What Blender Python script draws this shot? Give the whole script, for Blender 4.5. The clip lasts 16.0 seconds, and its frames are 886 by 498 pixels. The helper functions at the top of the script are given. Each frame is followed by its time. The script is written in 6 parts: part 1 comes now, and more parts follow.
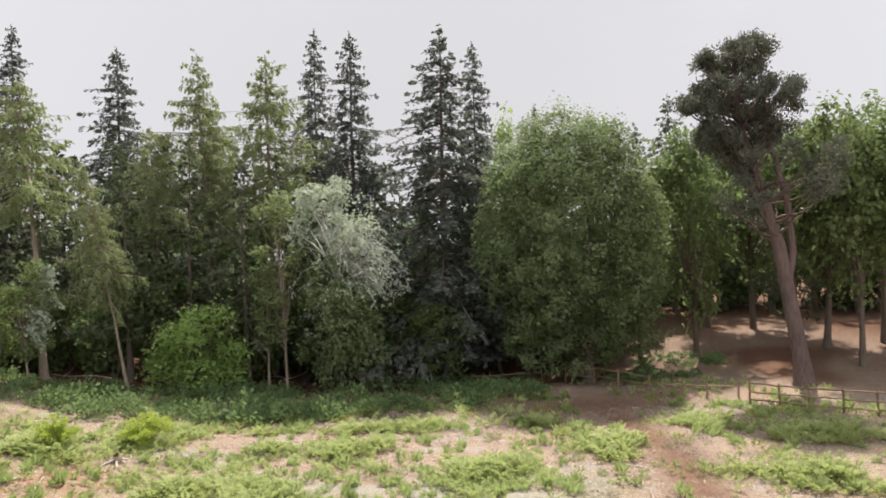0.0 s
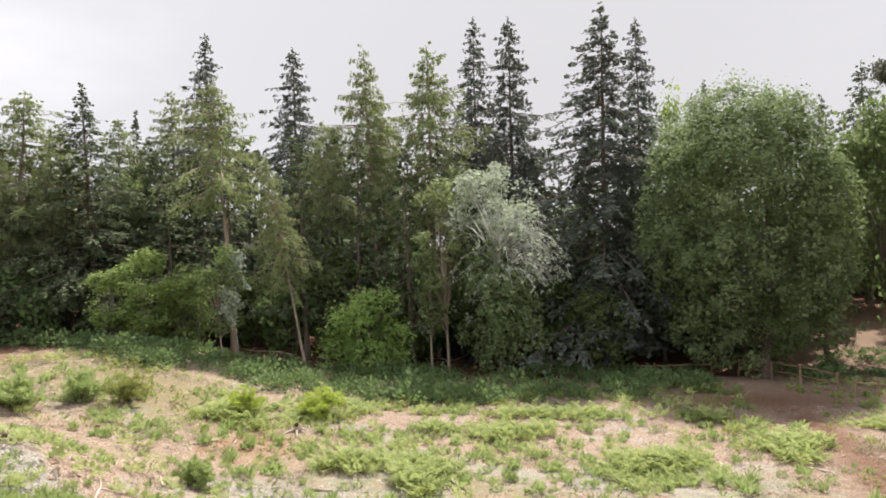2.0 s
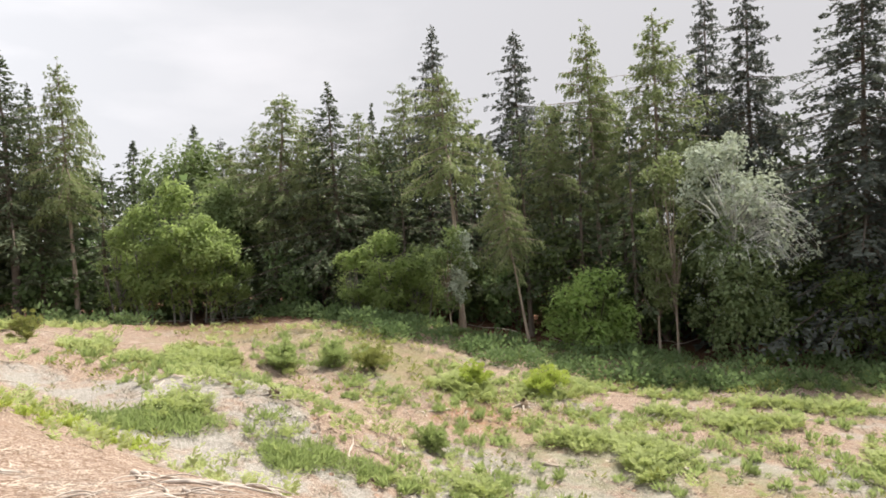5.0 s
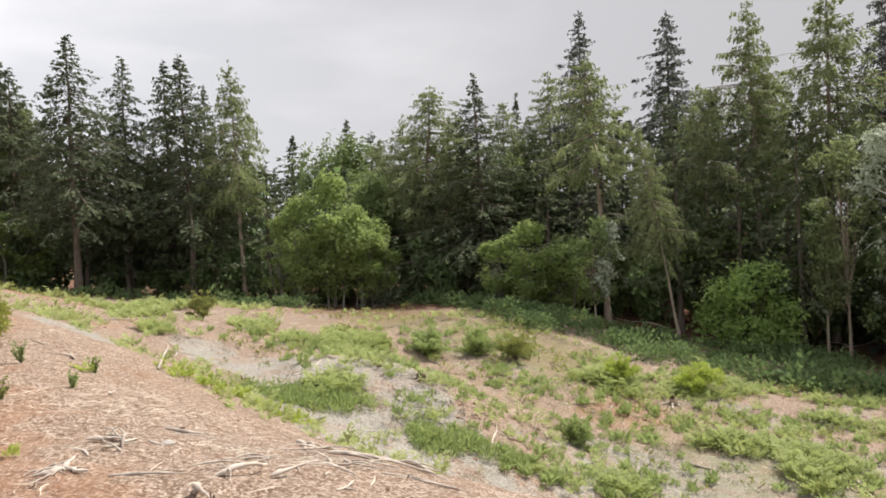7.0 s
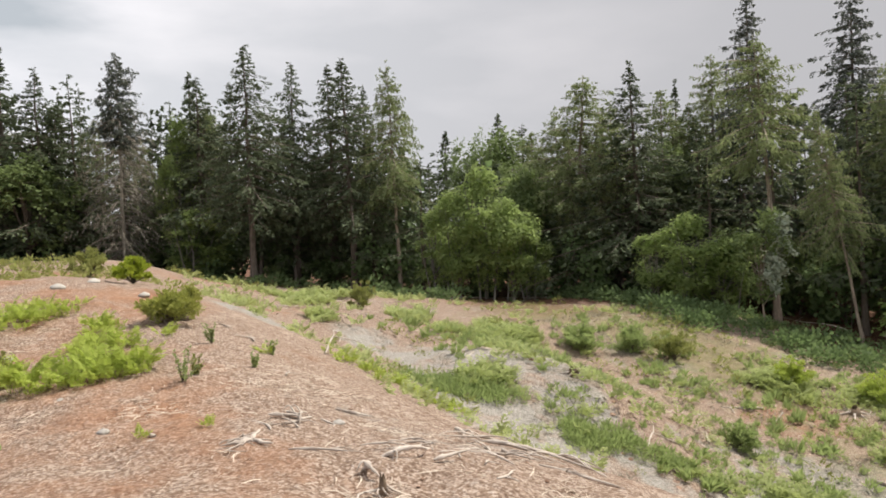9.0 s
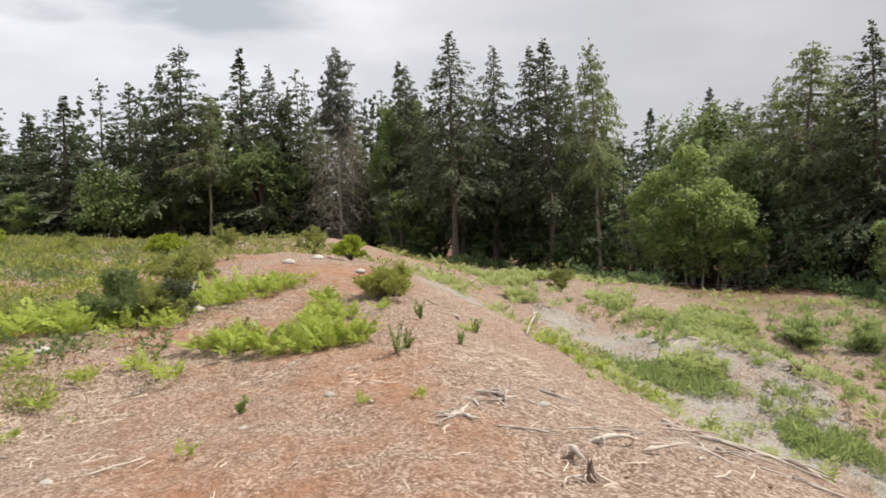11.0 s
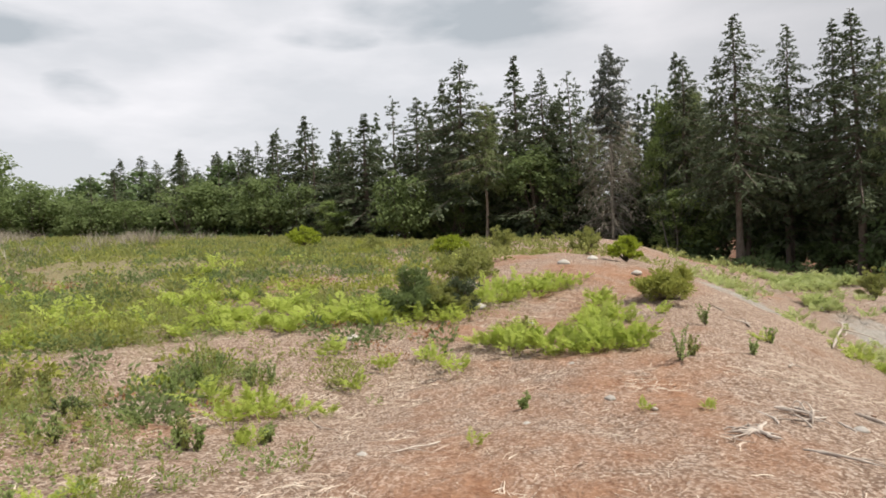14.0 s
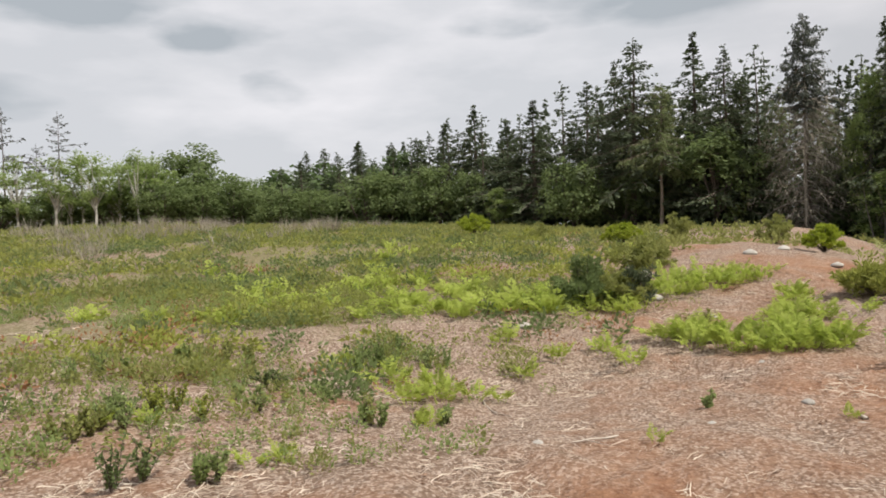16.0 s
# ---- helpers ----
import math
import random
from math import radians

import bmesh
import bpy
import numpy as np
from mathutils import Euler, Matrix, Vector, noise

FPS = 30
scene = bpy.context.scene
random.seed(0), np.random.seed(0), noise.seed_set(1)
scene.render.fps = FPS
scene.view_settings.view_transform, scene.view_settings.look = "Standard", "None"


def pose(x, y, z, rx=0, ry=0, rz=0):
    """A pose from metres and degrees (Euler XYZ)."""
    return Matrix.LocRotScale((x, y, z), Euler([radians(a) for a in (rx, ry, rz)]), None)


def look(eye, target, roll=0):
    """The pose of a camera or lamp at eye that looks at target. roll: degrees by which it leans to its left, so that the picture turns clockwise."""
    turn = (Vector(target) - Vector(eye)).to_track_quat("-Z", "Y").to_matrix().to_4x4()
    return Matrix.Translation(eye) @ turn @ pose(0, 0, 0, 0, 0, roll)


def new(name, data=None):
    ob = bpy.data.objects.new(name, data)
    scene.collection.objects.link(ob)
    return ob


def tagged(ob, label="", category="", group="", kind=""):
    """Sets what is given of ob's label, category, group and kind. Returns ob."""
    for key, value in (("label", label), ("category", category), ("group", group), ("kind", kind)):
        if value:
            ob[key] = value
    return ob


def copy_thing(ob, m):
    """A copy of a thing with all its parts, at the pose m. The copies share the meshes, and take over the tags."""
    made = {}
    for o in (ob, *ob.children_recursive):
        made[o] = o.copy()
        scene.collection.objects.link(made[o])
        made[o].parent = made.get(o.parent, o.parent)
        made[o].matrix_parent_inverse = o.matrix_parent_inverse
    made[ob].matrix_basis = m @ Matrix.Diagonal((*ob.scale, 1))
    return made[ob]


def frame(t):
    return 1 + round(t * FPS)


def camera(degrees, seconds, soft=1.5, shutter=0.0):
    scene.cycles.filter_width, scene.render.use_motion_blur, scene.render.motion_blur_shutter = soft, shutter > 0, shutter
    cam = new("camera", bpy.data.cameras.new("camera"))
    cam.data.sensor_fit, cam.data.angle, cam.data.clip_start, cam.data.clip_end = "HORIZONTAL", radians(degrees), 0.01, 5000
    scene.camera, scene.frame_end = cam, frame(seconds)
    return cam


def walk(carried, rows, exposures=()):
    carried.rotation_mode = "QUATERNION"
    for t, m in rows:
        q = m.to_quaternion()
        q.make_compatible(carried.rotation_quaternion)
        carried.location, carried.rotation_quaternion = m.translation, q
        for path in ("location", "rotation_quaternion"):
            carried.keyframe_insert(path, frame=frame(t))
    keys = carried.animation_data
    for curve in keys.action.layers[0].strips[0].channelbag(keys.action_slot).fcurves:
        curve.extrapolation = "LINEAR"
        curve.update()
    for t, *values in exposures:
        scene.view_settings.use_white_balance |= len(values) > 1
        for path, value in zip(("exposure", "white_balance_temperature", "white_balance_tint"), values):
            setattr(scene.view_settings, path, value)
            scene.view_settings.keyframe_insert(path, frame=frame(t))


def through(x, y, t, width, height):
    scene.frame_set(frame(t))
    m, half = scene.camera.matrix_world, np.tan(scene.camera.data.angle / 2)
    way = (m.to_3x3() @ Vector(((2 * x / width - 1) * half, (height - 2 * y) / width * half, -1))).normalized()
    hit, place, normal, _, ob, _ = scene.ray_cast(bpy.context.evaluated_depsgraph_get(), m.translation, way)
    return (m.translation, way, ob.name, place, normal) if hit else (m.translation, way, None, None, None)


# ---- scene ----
# ---- the camera, held at arm's length by someone who turns on the spot ----
cam = camera(65.57, 16.0, 1.8)
ROWS = [
    (0.0, -0.058, 0.499, 1.743, 0.08, 0.85, 2.24),
    (0.5, -0.080, 0.494, 1.741, 3.16, 0.62, 1.87),
    (1.0, -0.104, 0.485, 1.742, 6.47, 0.67, 2.12),
    (1.5, -0.127, 0.480, 1.742, 9.82, 0.54, 2.14),
    (2.0, -0.147, 0.474, 1.745, 13.16, 0.15, 2.19),
    (2.5, -0.165, 0.461, 1.746, 15.82, 0.04, 2.02),
    (3.0, -0.186, 0.435, 1.743, 18.92, 0.13, 2.19),
    (3.5, -0.205, 0.407, 1.739, 22.45, -0.15, 2.26),
    (4.0, -0.220, 0.375, 1.738, 25.59, -0.42, 2.47),
    (6.5, -0.275, 0.264, 1.719, 40.05, -0.95, 2.68),
    (7.0, -0.288, 0.240, 1.713, 43.18, -1.01, 2.38),
    (7.5, -0.297, 0.221, 1.712, 46.34, -1.10, 2.21),
    (8.0, -0.300, 0.197, 1.714, 49.22, -0.89, 2.44),
    (10.5, -0.326, 0.076, 1.724, 67.56, -1.97, 1.68),
    (11.0, -0.344, 0.060, 1.733, 71.98, -2.01, 1.77),
    (11.5, -0.365, 0.051, 1.735, 75.96, -2.10, 2.02),
    (12.0, -0.372, 0.047, 1.737, 79.91, -2.26, 2.33),
    (12.5, -0.365, 0.026, 1.741, 83.17, -1.89, 2.13),
    (13.0, -0.364, 0.002, 1.743, 86.55, -1.56, 2.41),
    (13.5, -0.360, -0.031, 1.747, 90.16, -1.39, 2.16),
    (14.0, -0.351, -0.056, 1.747, 94.17, -1.20, 2.20),
    (14.5, -0.343, -0.083, 1.747, 97.36, -1.16, 1.78),
    (15.0, -0.340, -0.117, 1.744, 100.78, -1.42, 1.83),
    (15.5, -0.342, -0.141, 1.742, 104.94, -1.60, 1.93),
    (16.0, -0.338, -0.146, 1.759, 108.01, -1.73, 2.09),
]
walk(cam, [(t, pose(x, y, z, 90 + pitch, roll, yaw)) for t, x, y, z, yaw, pitch, roll in ROWS], [(0.0, 0.76), (2.5, 0.83), (4.0, 0.8), (8.0, 0.32), (11.0, 0.22), (13.5, 0.15), (16.0, -0.02)])

# ---- sky, sun ----
SUN_AZ, SUN_EL = -12.0, 58.0      # degrees to the left of +y, and up
world = bpy.data.worlds.new("summer_sky")
scene.world = world
world.use_nodes = True
wt = world.node_tree
wt.nodes.clear()
w_out = wt.nodes.new("ShaderNodeOutputWorld")
w_bg = wt.nodes.new("ShaderNodeBackground")
sky = wt.nodes.new("ShaderNodeTexSky")
sky.sky_type, sky.sun_disc = "NISHITA", False
sky.sun_elevation, sky.sun_rotation = radians(SUN_EL), radians(-SUN_AZ)
w_tc = wt.nodes.new("ShaderNodeTexCoord")
w_map = wt.nodes.new("ShaderNodeMapping")
w_map.inputs["Scale"].default_value = (1.0, 1.0, 3.2)
w_map.inputs["Location"].default_value = (0.35, 0.1, 0.0)
wt.links.new(w_tc.outputs["Generated"], w_map.inputs[0])
w_n = wt.nodes.new("ShaderNodeTexNoise")
w_n.inputs["Scale"].default_value, w_n.inputs["Detail"].default_value, w_n.inputs["Roughness"].default_value = 2.3, 6.0, 0.5
wt.links.new(w_map.outputs[0], w_n.inputs["Vector"])
w_r = wt.nodes.new("ShaderNodeValToRGB")
w_r.color_ramp.elements[0].position, w_r.color_ramp.elements[0].color = 0.0, (1.22, 1.195, 1.23, 1)
w_r.color_ramp.elements[1].position, w_r.color_ramp.elements[1].color = 0.9, (0.6, 0.65, 0.7, 1)
# grey undersides of a few low clouds over the heath
def cloud(az, el, wide, prev):
    c = wt.nodes.new("ShaderNodeVectorMath")
    c.operation = "DISTANCE"
    sc = wt.nodes.new("ShaderNodeVectorMath")
    sc.operation = "MULTIPLY"
    sc.inputs[1].default_value = (1.0, 1.0, 3.4)
    wt.links.new(w_torn.outputs[0], sc.inputs[0])
    wt.links.new(sc.outputs[0], c.inputs[0])
    a, e = radians(az), radians(el)
    c.inputs[1].default_value = (-math.sin(a) * math.cos(e), math.cos(a) * math.cos(e), 3.4 * math.sin(e))
    r = wt.nodes.new("ShaderNodeMapRange")
    r.inputs["From Min"].default_value, r.inputs["From Max"].default_value = wide, wide * 0.35
    wt.links.new(c.outputs["Value"], r.inputs["Value"])
    m = wt.nodes.new("ShaderNodeMath")
    m.operation = "MAXIMUM"
    wt.links.new(r.outputs[0], m.inputs[0])
    if prev is not None:
        wt.links.new(prev, m.inputs[1])
    return m.outputs[0]


w_tear = wt.nodes.new("ShaderNodeTexNoise")
w_tear.inputs["Scale"].default_value, w_tear.inputs["Detail"].default_value = 3.0, 5.0
wt.links.new(w_map.outputs[0], w_tear.inputs["Vector"])
w_torn = wt.nodes.new("ShaderNodeVectorMath")
w_torn.operation = "MULTIPLY_ADD"
w_torn.inputs[1].default_value = (0.34, 0.34, 0.10)
wt.links.new(w_tear.outputs["Color"], w_torn.inputs[0])
w_off = wt.nodes.new("ShaderNodeVectorMath")
w_off.operation = "SUBTRACT"
w_off.inputs[1].default_value = (0.17, 0.17, 0.05)
wt.links.new(w_tc.outputs["Generated"], w_off.inputs[0])
wt.links.new(w_off.outputs[0], w_torn.inputs[2])
w_c = None
for c_az, c_el, c_wide in ((88, 17.5, 0.20), (97, 18.5, 0.24), (105, 16, 0.14), (126, 15, 0.17), (136, 17, 0.2), (146, 10, 0.22), (118, 11, 0.12), (131, 21, 0.12), (200, 25, 0.5), (250, 20, 0.4)):
    w_c = cloud(c_az, c_el, c_wide, w_c)
w_cn = wt.nodes.new("ShaderNodeMath")
w_cn.operation = "MULTIPLY"
w_nr = wt.nodes.new("ShaderNodeMapRange")
w_nr.inputs["From Min"].default_value, w_nr.inputs["From Max"].default_value = 0.3, 0.52
wt.links.new(w_n.outputs[0], w_nr.inputs["Value"])
wt.links.new(w_c, w_cn.inputs[0])
wt.links.new(w_nr.outputs[0], w_cn.inputs[1])
wt.links.new(w_cn.outputs[0], w_r.inputs[0])
w_s = wt.nodes.new("ShaderNodeVectorMath")
w_s.operation = "SCALE"
w_s.inputs["Scale"].default_value = 0.09
wt.links.new(sky.outputs[0], w_s.inputs[0])
w_m = wt.nodes.new("ShaderNodeMix")
w_m.data_type = "RGBA"
w_m.inputs[0].default_value = 0.95    # thin cloud over nearly all of the sky
wt.links.new(w_s.outputs[0], w_m.inputs[6])
wt.links.new(w_r.outputs[0], w_m.inputs[7])
# the cloud is thinner and less bright away from the heath
w_dot = wt.nodes.new("ShaderNodeVectorMath")
w_dot.operation = "DOT_PRODUCT"
w_dot.inputs[1].default_value = (0.0, 1.0, 0.0)
wt.links.new(w_tc.outputs["Generated"], w_dot.inputs[0])
w_mr = wt.nodes.new("ShaderNodeMapRange")
w_mr.inputs["From Min"].default_value, w_mr.inputs["From Max"].default_value = -0.05, 1.01
wt.links.new(w_dot.outputs["Value"], w_mr.inputs["Value"])
w_w = wt.nodes.new("ShaderNodeMix")
w_w.data_type = "RGBA"
w_w.inputs[7].default_value = (0.535, 0.525, 0.545, 1)
wt.links.new(w_mr.outputs[0], w_w.inputs[0])
wt.links.new(w_m.outputs[2], w_w.inputs[6])
wt.links.new(w_w.outputs[2], w_bg.inputs[0])
w_bg.inputs[1].default_value = 0.79
wt.links.new(w_bg.outputs[0], w_out.inputs[0])

sun = new("sun", bpy.data.lights.new("sun", "SUN"))
sun.data.energy, sun.data.angle, sun.data.color = 4.8, radians(1.5), (1.0, 0.94, 0.83)
sun.matrix_world = look((-math.sin(radians(SUN_AZ)) * 60, math.cos(radians(SUN_AZ)) * 60, 60 * math.tan(radians(SUN_EL))), (0, 0, 0))


# ---- materials ----
def nodes_of(name):
    m = bpy.data.materials.new(name)
    m.use_nodes = True
    t = m.node_tree
    t.nodes.clear()
    out = t.nodes.new("ShaderNodeOutputMaterial")
    return m, t, out


def link(t, a, b):
    t.links.new(a, b)


def ramp(t, fac, stops):
    r = t.nodes.new("ShaderNodeValToRGB")
    el = r.color_ramp.elements
    while len(el) < len(stops):
        el.new(0.5)
    for e, (p, c) in zip(el, stops):
        e.position, e.color = p, (*c, 1)
    link(t, fac, r.inputs[0])
    return r.outputs[0]


def noise_tex(t, scale, detail=4.0, vec=None, rough=0.55):
    n = t.nodes.new("ShaderNodeTexNoise")
    n.inputs["Scale"].default_value, n.inputs["Detail"].default_value, n.inputs["Roughness"].default_value = scale, detail, rough
    if vec is not None:
        link(t, vec, n.inputs["Vector"])
    return n.outputs[0]


def mixc(t, fac, a, b, mode="MIX"):
    n = t.nodes.new("ShaderNodeMix")
    n.data_type, n.blend_type = "RGBA", mode
    for sock, v in ((n.inputs[0], fac), (n.inputs[6], a), (n.inputs[7], b)):
        if isinstance(v, (int, float)):
            sock.default_value = v
        elif isinstance(v, tuple):
            sock.default_value = (*v, 1)
        else:
            link(t, v, sock)
    return n.outputs[2]


def maths(t, op, a, b=0.0, clamp=False):
    n = t.nodes.new("ShaderNodeMath")
    n.operation, n.use_clamp = op, clamp
    for sock, v in ((n.inputs[0], a), (n.inputs[1], b)):
        if isinstance(v, (int, float)):
            sock.default_value = v
        else:
            link(t, v, sock)
    return n.outputs[0]


def bsdf(t, out, color, rough=0.8, bump=None, depth=0.02, spec=0.3):
    p = t.nodes.new("ShaderNodeBsdfPrincipled")
    p.inputs["Roughness"].default_value = rough
    p.inputs["Specular IOR Level"].default_value = spec
    if isinstance(color, tuple):
        p.inputs["Base Color"].default_value = (*color, 1)
    else:
        link(t, color, p.inputs["Base Color"])
    if bump is not None:
        b = t.nodes.new("ShaderNodeBump")
        b.inputs["Strength"].default_value, b.inputs["Distance"].default_value = 1.0, depth
        link(t, bump, b.inputs["Height"])
        link(t, b.outputs[0], p.inputs["Normal"])
    if out is not None:
        link(t, p.outputs[0], out.inputs[0])
    return p


def leaf_mat(name, dark, light, through=0.35, rough=0.7, spec=0.2):
    """Foliage: colour varies from tree to tree, from leaf to leaf and over the crown; some light passes through."""
    m, t, out = nodes_of(name)
    geo = t.nodes.new("ShaderNodeNewGeometry")
    info = t.nodes.new("ShaderNodeObjectInfo")
    pos = geo.outputs["Position"]
    big = noise_tex(t, 0.9, 3.0, pos)
    v = maths(t, "MULTIPLY_ADD", geo.outputs["Random Per Island"], 0.55)
    v = maths(t, "ADD", v, maths(t, "MULTIPLY", big, 0.75))
    v = maths(t, "ADD", v, maths(t, "MULTIPLY", info.outputs["Random"], 0.3))
    v = maths(t, "SUBTRACT", v, 0.3, True)
    c = ramp(t, v, [(0.0, dark), (1.0, light)])
    p = bsdf(t, None, c, rough, spec=spec)
    tr = t.nodes.new("ShaderNodeBsdfTranslucent")
    link(t, mixc(t, 0.5, c, (light[0] * 1.1, light[1] * 1.15, light[2] * 0.95)), tr.inputs[0])
    mx = t.nodes.new("ShaderNodeMixShader")
    mx.inputs[0].default_value = through
    link(t, p.outputs[0], mx.inputs[1])
    link(t, tr.outputs[0], mx.inputs[2])
    link(t, mx.outputs[0], out.inputs[0])
    return m


def bark_mat(name, dark, light, scale=6.0):
    m, t, out = nodes_of(name)
    tc = t.nodes.new("ShaderNodeTexCoord")
    mp = t.nodes.new("ShaderNodeMapping")
    mp.inputs["Scale"].default_value = (scale, scale, scale * 0.18)
    link(t, tc.outputs["Object"], mp.inputs[0])
    n = noise_tex(t, 2.5, 6.0, mp.outputs[0], 0.7)
    n2 = noise_tex(t, 0.6, 3.0, tc.outputs["Object"])
    f = maths(t, "ADD", maths(t, "MULTIPLY", n, 0.75), maths(t, "MULTIPLY", n2, 0.35))
    c = ramp(t, f, [(0.32, dark), (0.7, light)])
    bsdf(t, out, c, 0.9, n, 0.03, 0.2)
    return m


def wood_mat(name, dark, light):
    m, t, out = nodes_of(name)
    tc = t.nodes.new("ShaderNodeTexCoord")
    info = t.nodes.new("ShaderNodeObjectInfo")
    geo = t.nodes.new("ShaderNodeNewGeometry")
    n = noise_tex(t, 9.0, 5.0, tc.outputs["Object"], 0.7)
    f = maths(t, "ADD", maths(t, "MULTIPLY", n, 0.6), maths(t, "MULTIPLY", info.outputs["Random"], 0.25))
    f = maths(t, "ADD", f, maths(t, "MULTIPLY", geo.outputs["Random Per Island"], 0.35))
    c = ramp(t, f, [(0.3, dark), (0.8, light)])
    bsdf(t, out, c, 0.85, n, 0.006, 0.2)
    return m


def ground_mat():
    m, t, out = nodes_of("heath_soil")
    geo = t.nodes.new("ShaderNodeNewGeometry")
    pos = geo.outputs["Position"]
    cover = t.nodes.new("ShaderNodeVertexColor")
    cover.layer_name = "cover"
    sep = t.nodes.new("ShaderNodeSeparateColor")
    link(t, cover.outputs[0], sep.inputs[0])
    wood, green, pale = sep.outputs[0], sep.outputs[1], sep.outputs[2]
    grain = noise_tex(t, 14.0, 8.0, pos, 0.75)
    mid = noise_tex(t, 1.6, 5.0, pos, 0.6)
    big = noise_tex(t, 0.35, 4.0, pos, 0.6)
    # crumbs of bark: small cells, each of its own shade
    vo = t.nodes.new("ShaderNodeTexVoronoi")
    vo.inputs["Scale"].default_value = 45.0
    link(t, pos, vo.inputs["Vector"])
    vs = t.nodes.new("ShaderNodeSeparateColor")
    link(t, vo.outputs["Color"], vs.inputs[0])
    chips = maths(t, "MULTIPLY", maths(t, "SUBTRACT", vs.outputs[0], 0.35), 1.5, True)
    soil = ramp(t, maths(t, "ADD", maths(t, "MULTIPLY", grain, 0.6), maths(t, "MULTIPLY", mid, 0.4)),
                [(0.32, (0.15, 0.064, 0.034)), (0.53, (0.32, 0.168, 0.098)), (0.72, (0.44, 0.285, 0.195))])
    straw = ramp(t, maths(t, "ADD", maths(t, "MULTIPLY", chips, 0.38), maths(t, "MULTIPLY", grain, 0.7)),
                 [(0.27, (0.13, 0.08, 0.055)), (0.52, (0.32, 0.235, 0.182)), (0.92, (0.57, 0.49, 0.43))])
    f = maths(t, "ADD", maths(t, "MULTIPLY", big, 1.4), maths(t, "MULTIPLY", mid, 1.1))
    f = maths(t, "SUBTRACT", maths(t, "ADD", f, maths(t, "MULTIPLY", pale, 0.9)), 1.02)
    f = maths(t, "ADD", maths(t, "MULTIPLY", f, 1.8), 0.2, True)
    base = mixc(t, f, soil, straw)
    ash = ramp(t, maths(t, "ADD", maths(t, "MULTIPLY", grain, 0.7), maths(t, "MULTIPLY", chips, 0.35)),
               [(0.3, (0.2, 0.18, 0.155)), (0.55, (0.35, 0.325, 0.295)), (0.85, (0.5, 0.475, 0.445))])
    fp = maths(t, "MULTIPLY", maths(t, "SUBTRACT", maths(t, "ADD", pale, maths(t, "MULTIPLY", noise_tex(t, 0.8, 5.0, pos, 0.65), 1.7)), 1.58), 3.6, True)
    base = mixc(t, fp, base, ash)
    # mossy ground; also painted as shade before the west birches
    moss_and_shade = ramp(t, grain, [(0.3, (0.11, 0.105, 0.045)), (0.7, (0.25, 0.235, 0.11))])
    fg = maths(t, "MULTIPLY", maths(t, "SUBTRACT", maths(t, "ADD", green, maths(t, "MULTIPLY", mid, 0.9)), 0.95), 3.0, True)
    base = mixc(t, maths(t, "MULTIPLY", fg, 0.7), base, moss_and_shade)
    # woodland litter; its brown also paints tree shade before the west birches
    litter_and_shade = ramp(t, maths(t, "ADD", maths(t, "MULTIPLY", grain, 0.6), maths(t, "MULTIPLY", chips, 0.3)),
                  [(0.3, (0.085, 0.042, 0.027)), (0.75, (0.30, 0.168, 0.108))])
    base = mixc(t, wood, base, litter_and_shade)
    h = maths(t, "ADD", maths(t, "MULTIPLY", chips, 0.3), grain)
    h = maths(t, "ADD", h, maths(t, "MULTIPLY", noise_tex(t, 4.5, 4.0, pos, 0.6), 6.0))
    bsdf(t, out, base, 0.95, h, 0.018, 0.15)
    return m


M_SPRUCE = leaf_mat("spruce_needles", (0.042, 0.056, 0.038), (0.12, 0.146, 0.085), 0.34)
M_FIR = leaf_mat("fir_needles", (0.052, 0.062, 0.058), (0.14, 0.155, 0.135), 0.36)
M_LARCH = leaf_mat("larch_needles", (0.10, 0.128, 0.062), (0.25, 0.29, 0.14), 0.5)
M_OAK = leaf_mat("oak_leaves", (0.058, 0.085, 0.036), (0.175, 0.225, 0.09), 0.45)
M_LIME = leaf_mat("lime_leaves", (0.05, 0.078, 0.042), (0.195, 0.245, 0.118), 0.48)
M_BIRCH = leaf_mat("birch_leaves", (0.11, 0.155, 0.058), (0.295, 0.365, 0.14), 0.6)
M_SILVER = leaf_mat("whitebeam_leaves", (0.12, 0.15, 0.10), (0.42, 0.46, 0.37), 0.35)
M_PINE = leaf_mat("pine_needles", (0.048, 0.055, 0.044), (0.118, 0.124, 0.095), 0.3)
M_FERN = leaf_mat("bracken_green", (0.19, 0.245, 0.045), (0.43, 0.50, 0.115), 0.48)
M_BRACKEN = leaf_mat("bracken_pale_green", (0.155, 0.195, 0.07), (0.40, 0.445, 0.19), 0.45)
M_HEATH = leaf_mat("heath_green", (0.125, 0.14, 0.044), (0.30, 0.315, 0.108), 0.5)
M_GORSE = leaf_mat("gorse_green", (0.095, 0.11, 0.03), (0.33, 0.345, 0.09), 0.35)
M_BROOM = leaf_mat("bush_yellow_green", (0.12, 0.17, 0.02), (0.34, 0.40, 0.05), 0.35)
M_BRAMBLE = leaf_mat("bramble_leaves", (0.055, 0.088, 0.042), (0.165, 0.23, 0.10), 0.45)
M_DRY = leaf_mat("dry_twigs_foliage", (0.13, 0.115, 0.09), (0.33, 0.295, 0.24), 0.1)
M_BARK = bark_mat("grey_brown_bark", (0.05, 0.04, 0.032), (0.21, 0.17, 0.14))
M_BARK_PALE = bark_mat("pale_larch_bark", (0.13, 0.10, 0.075), (0.38, 0.31, 0.25))
M_BARK_PINE = bark_mat("pine_bark", (0.06, 0.043, 0.04), (0.185, 0.132, 0.118), 4.0)
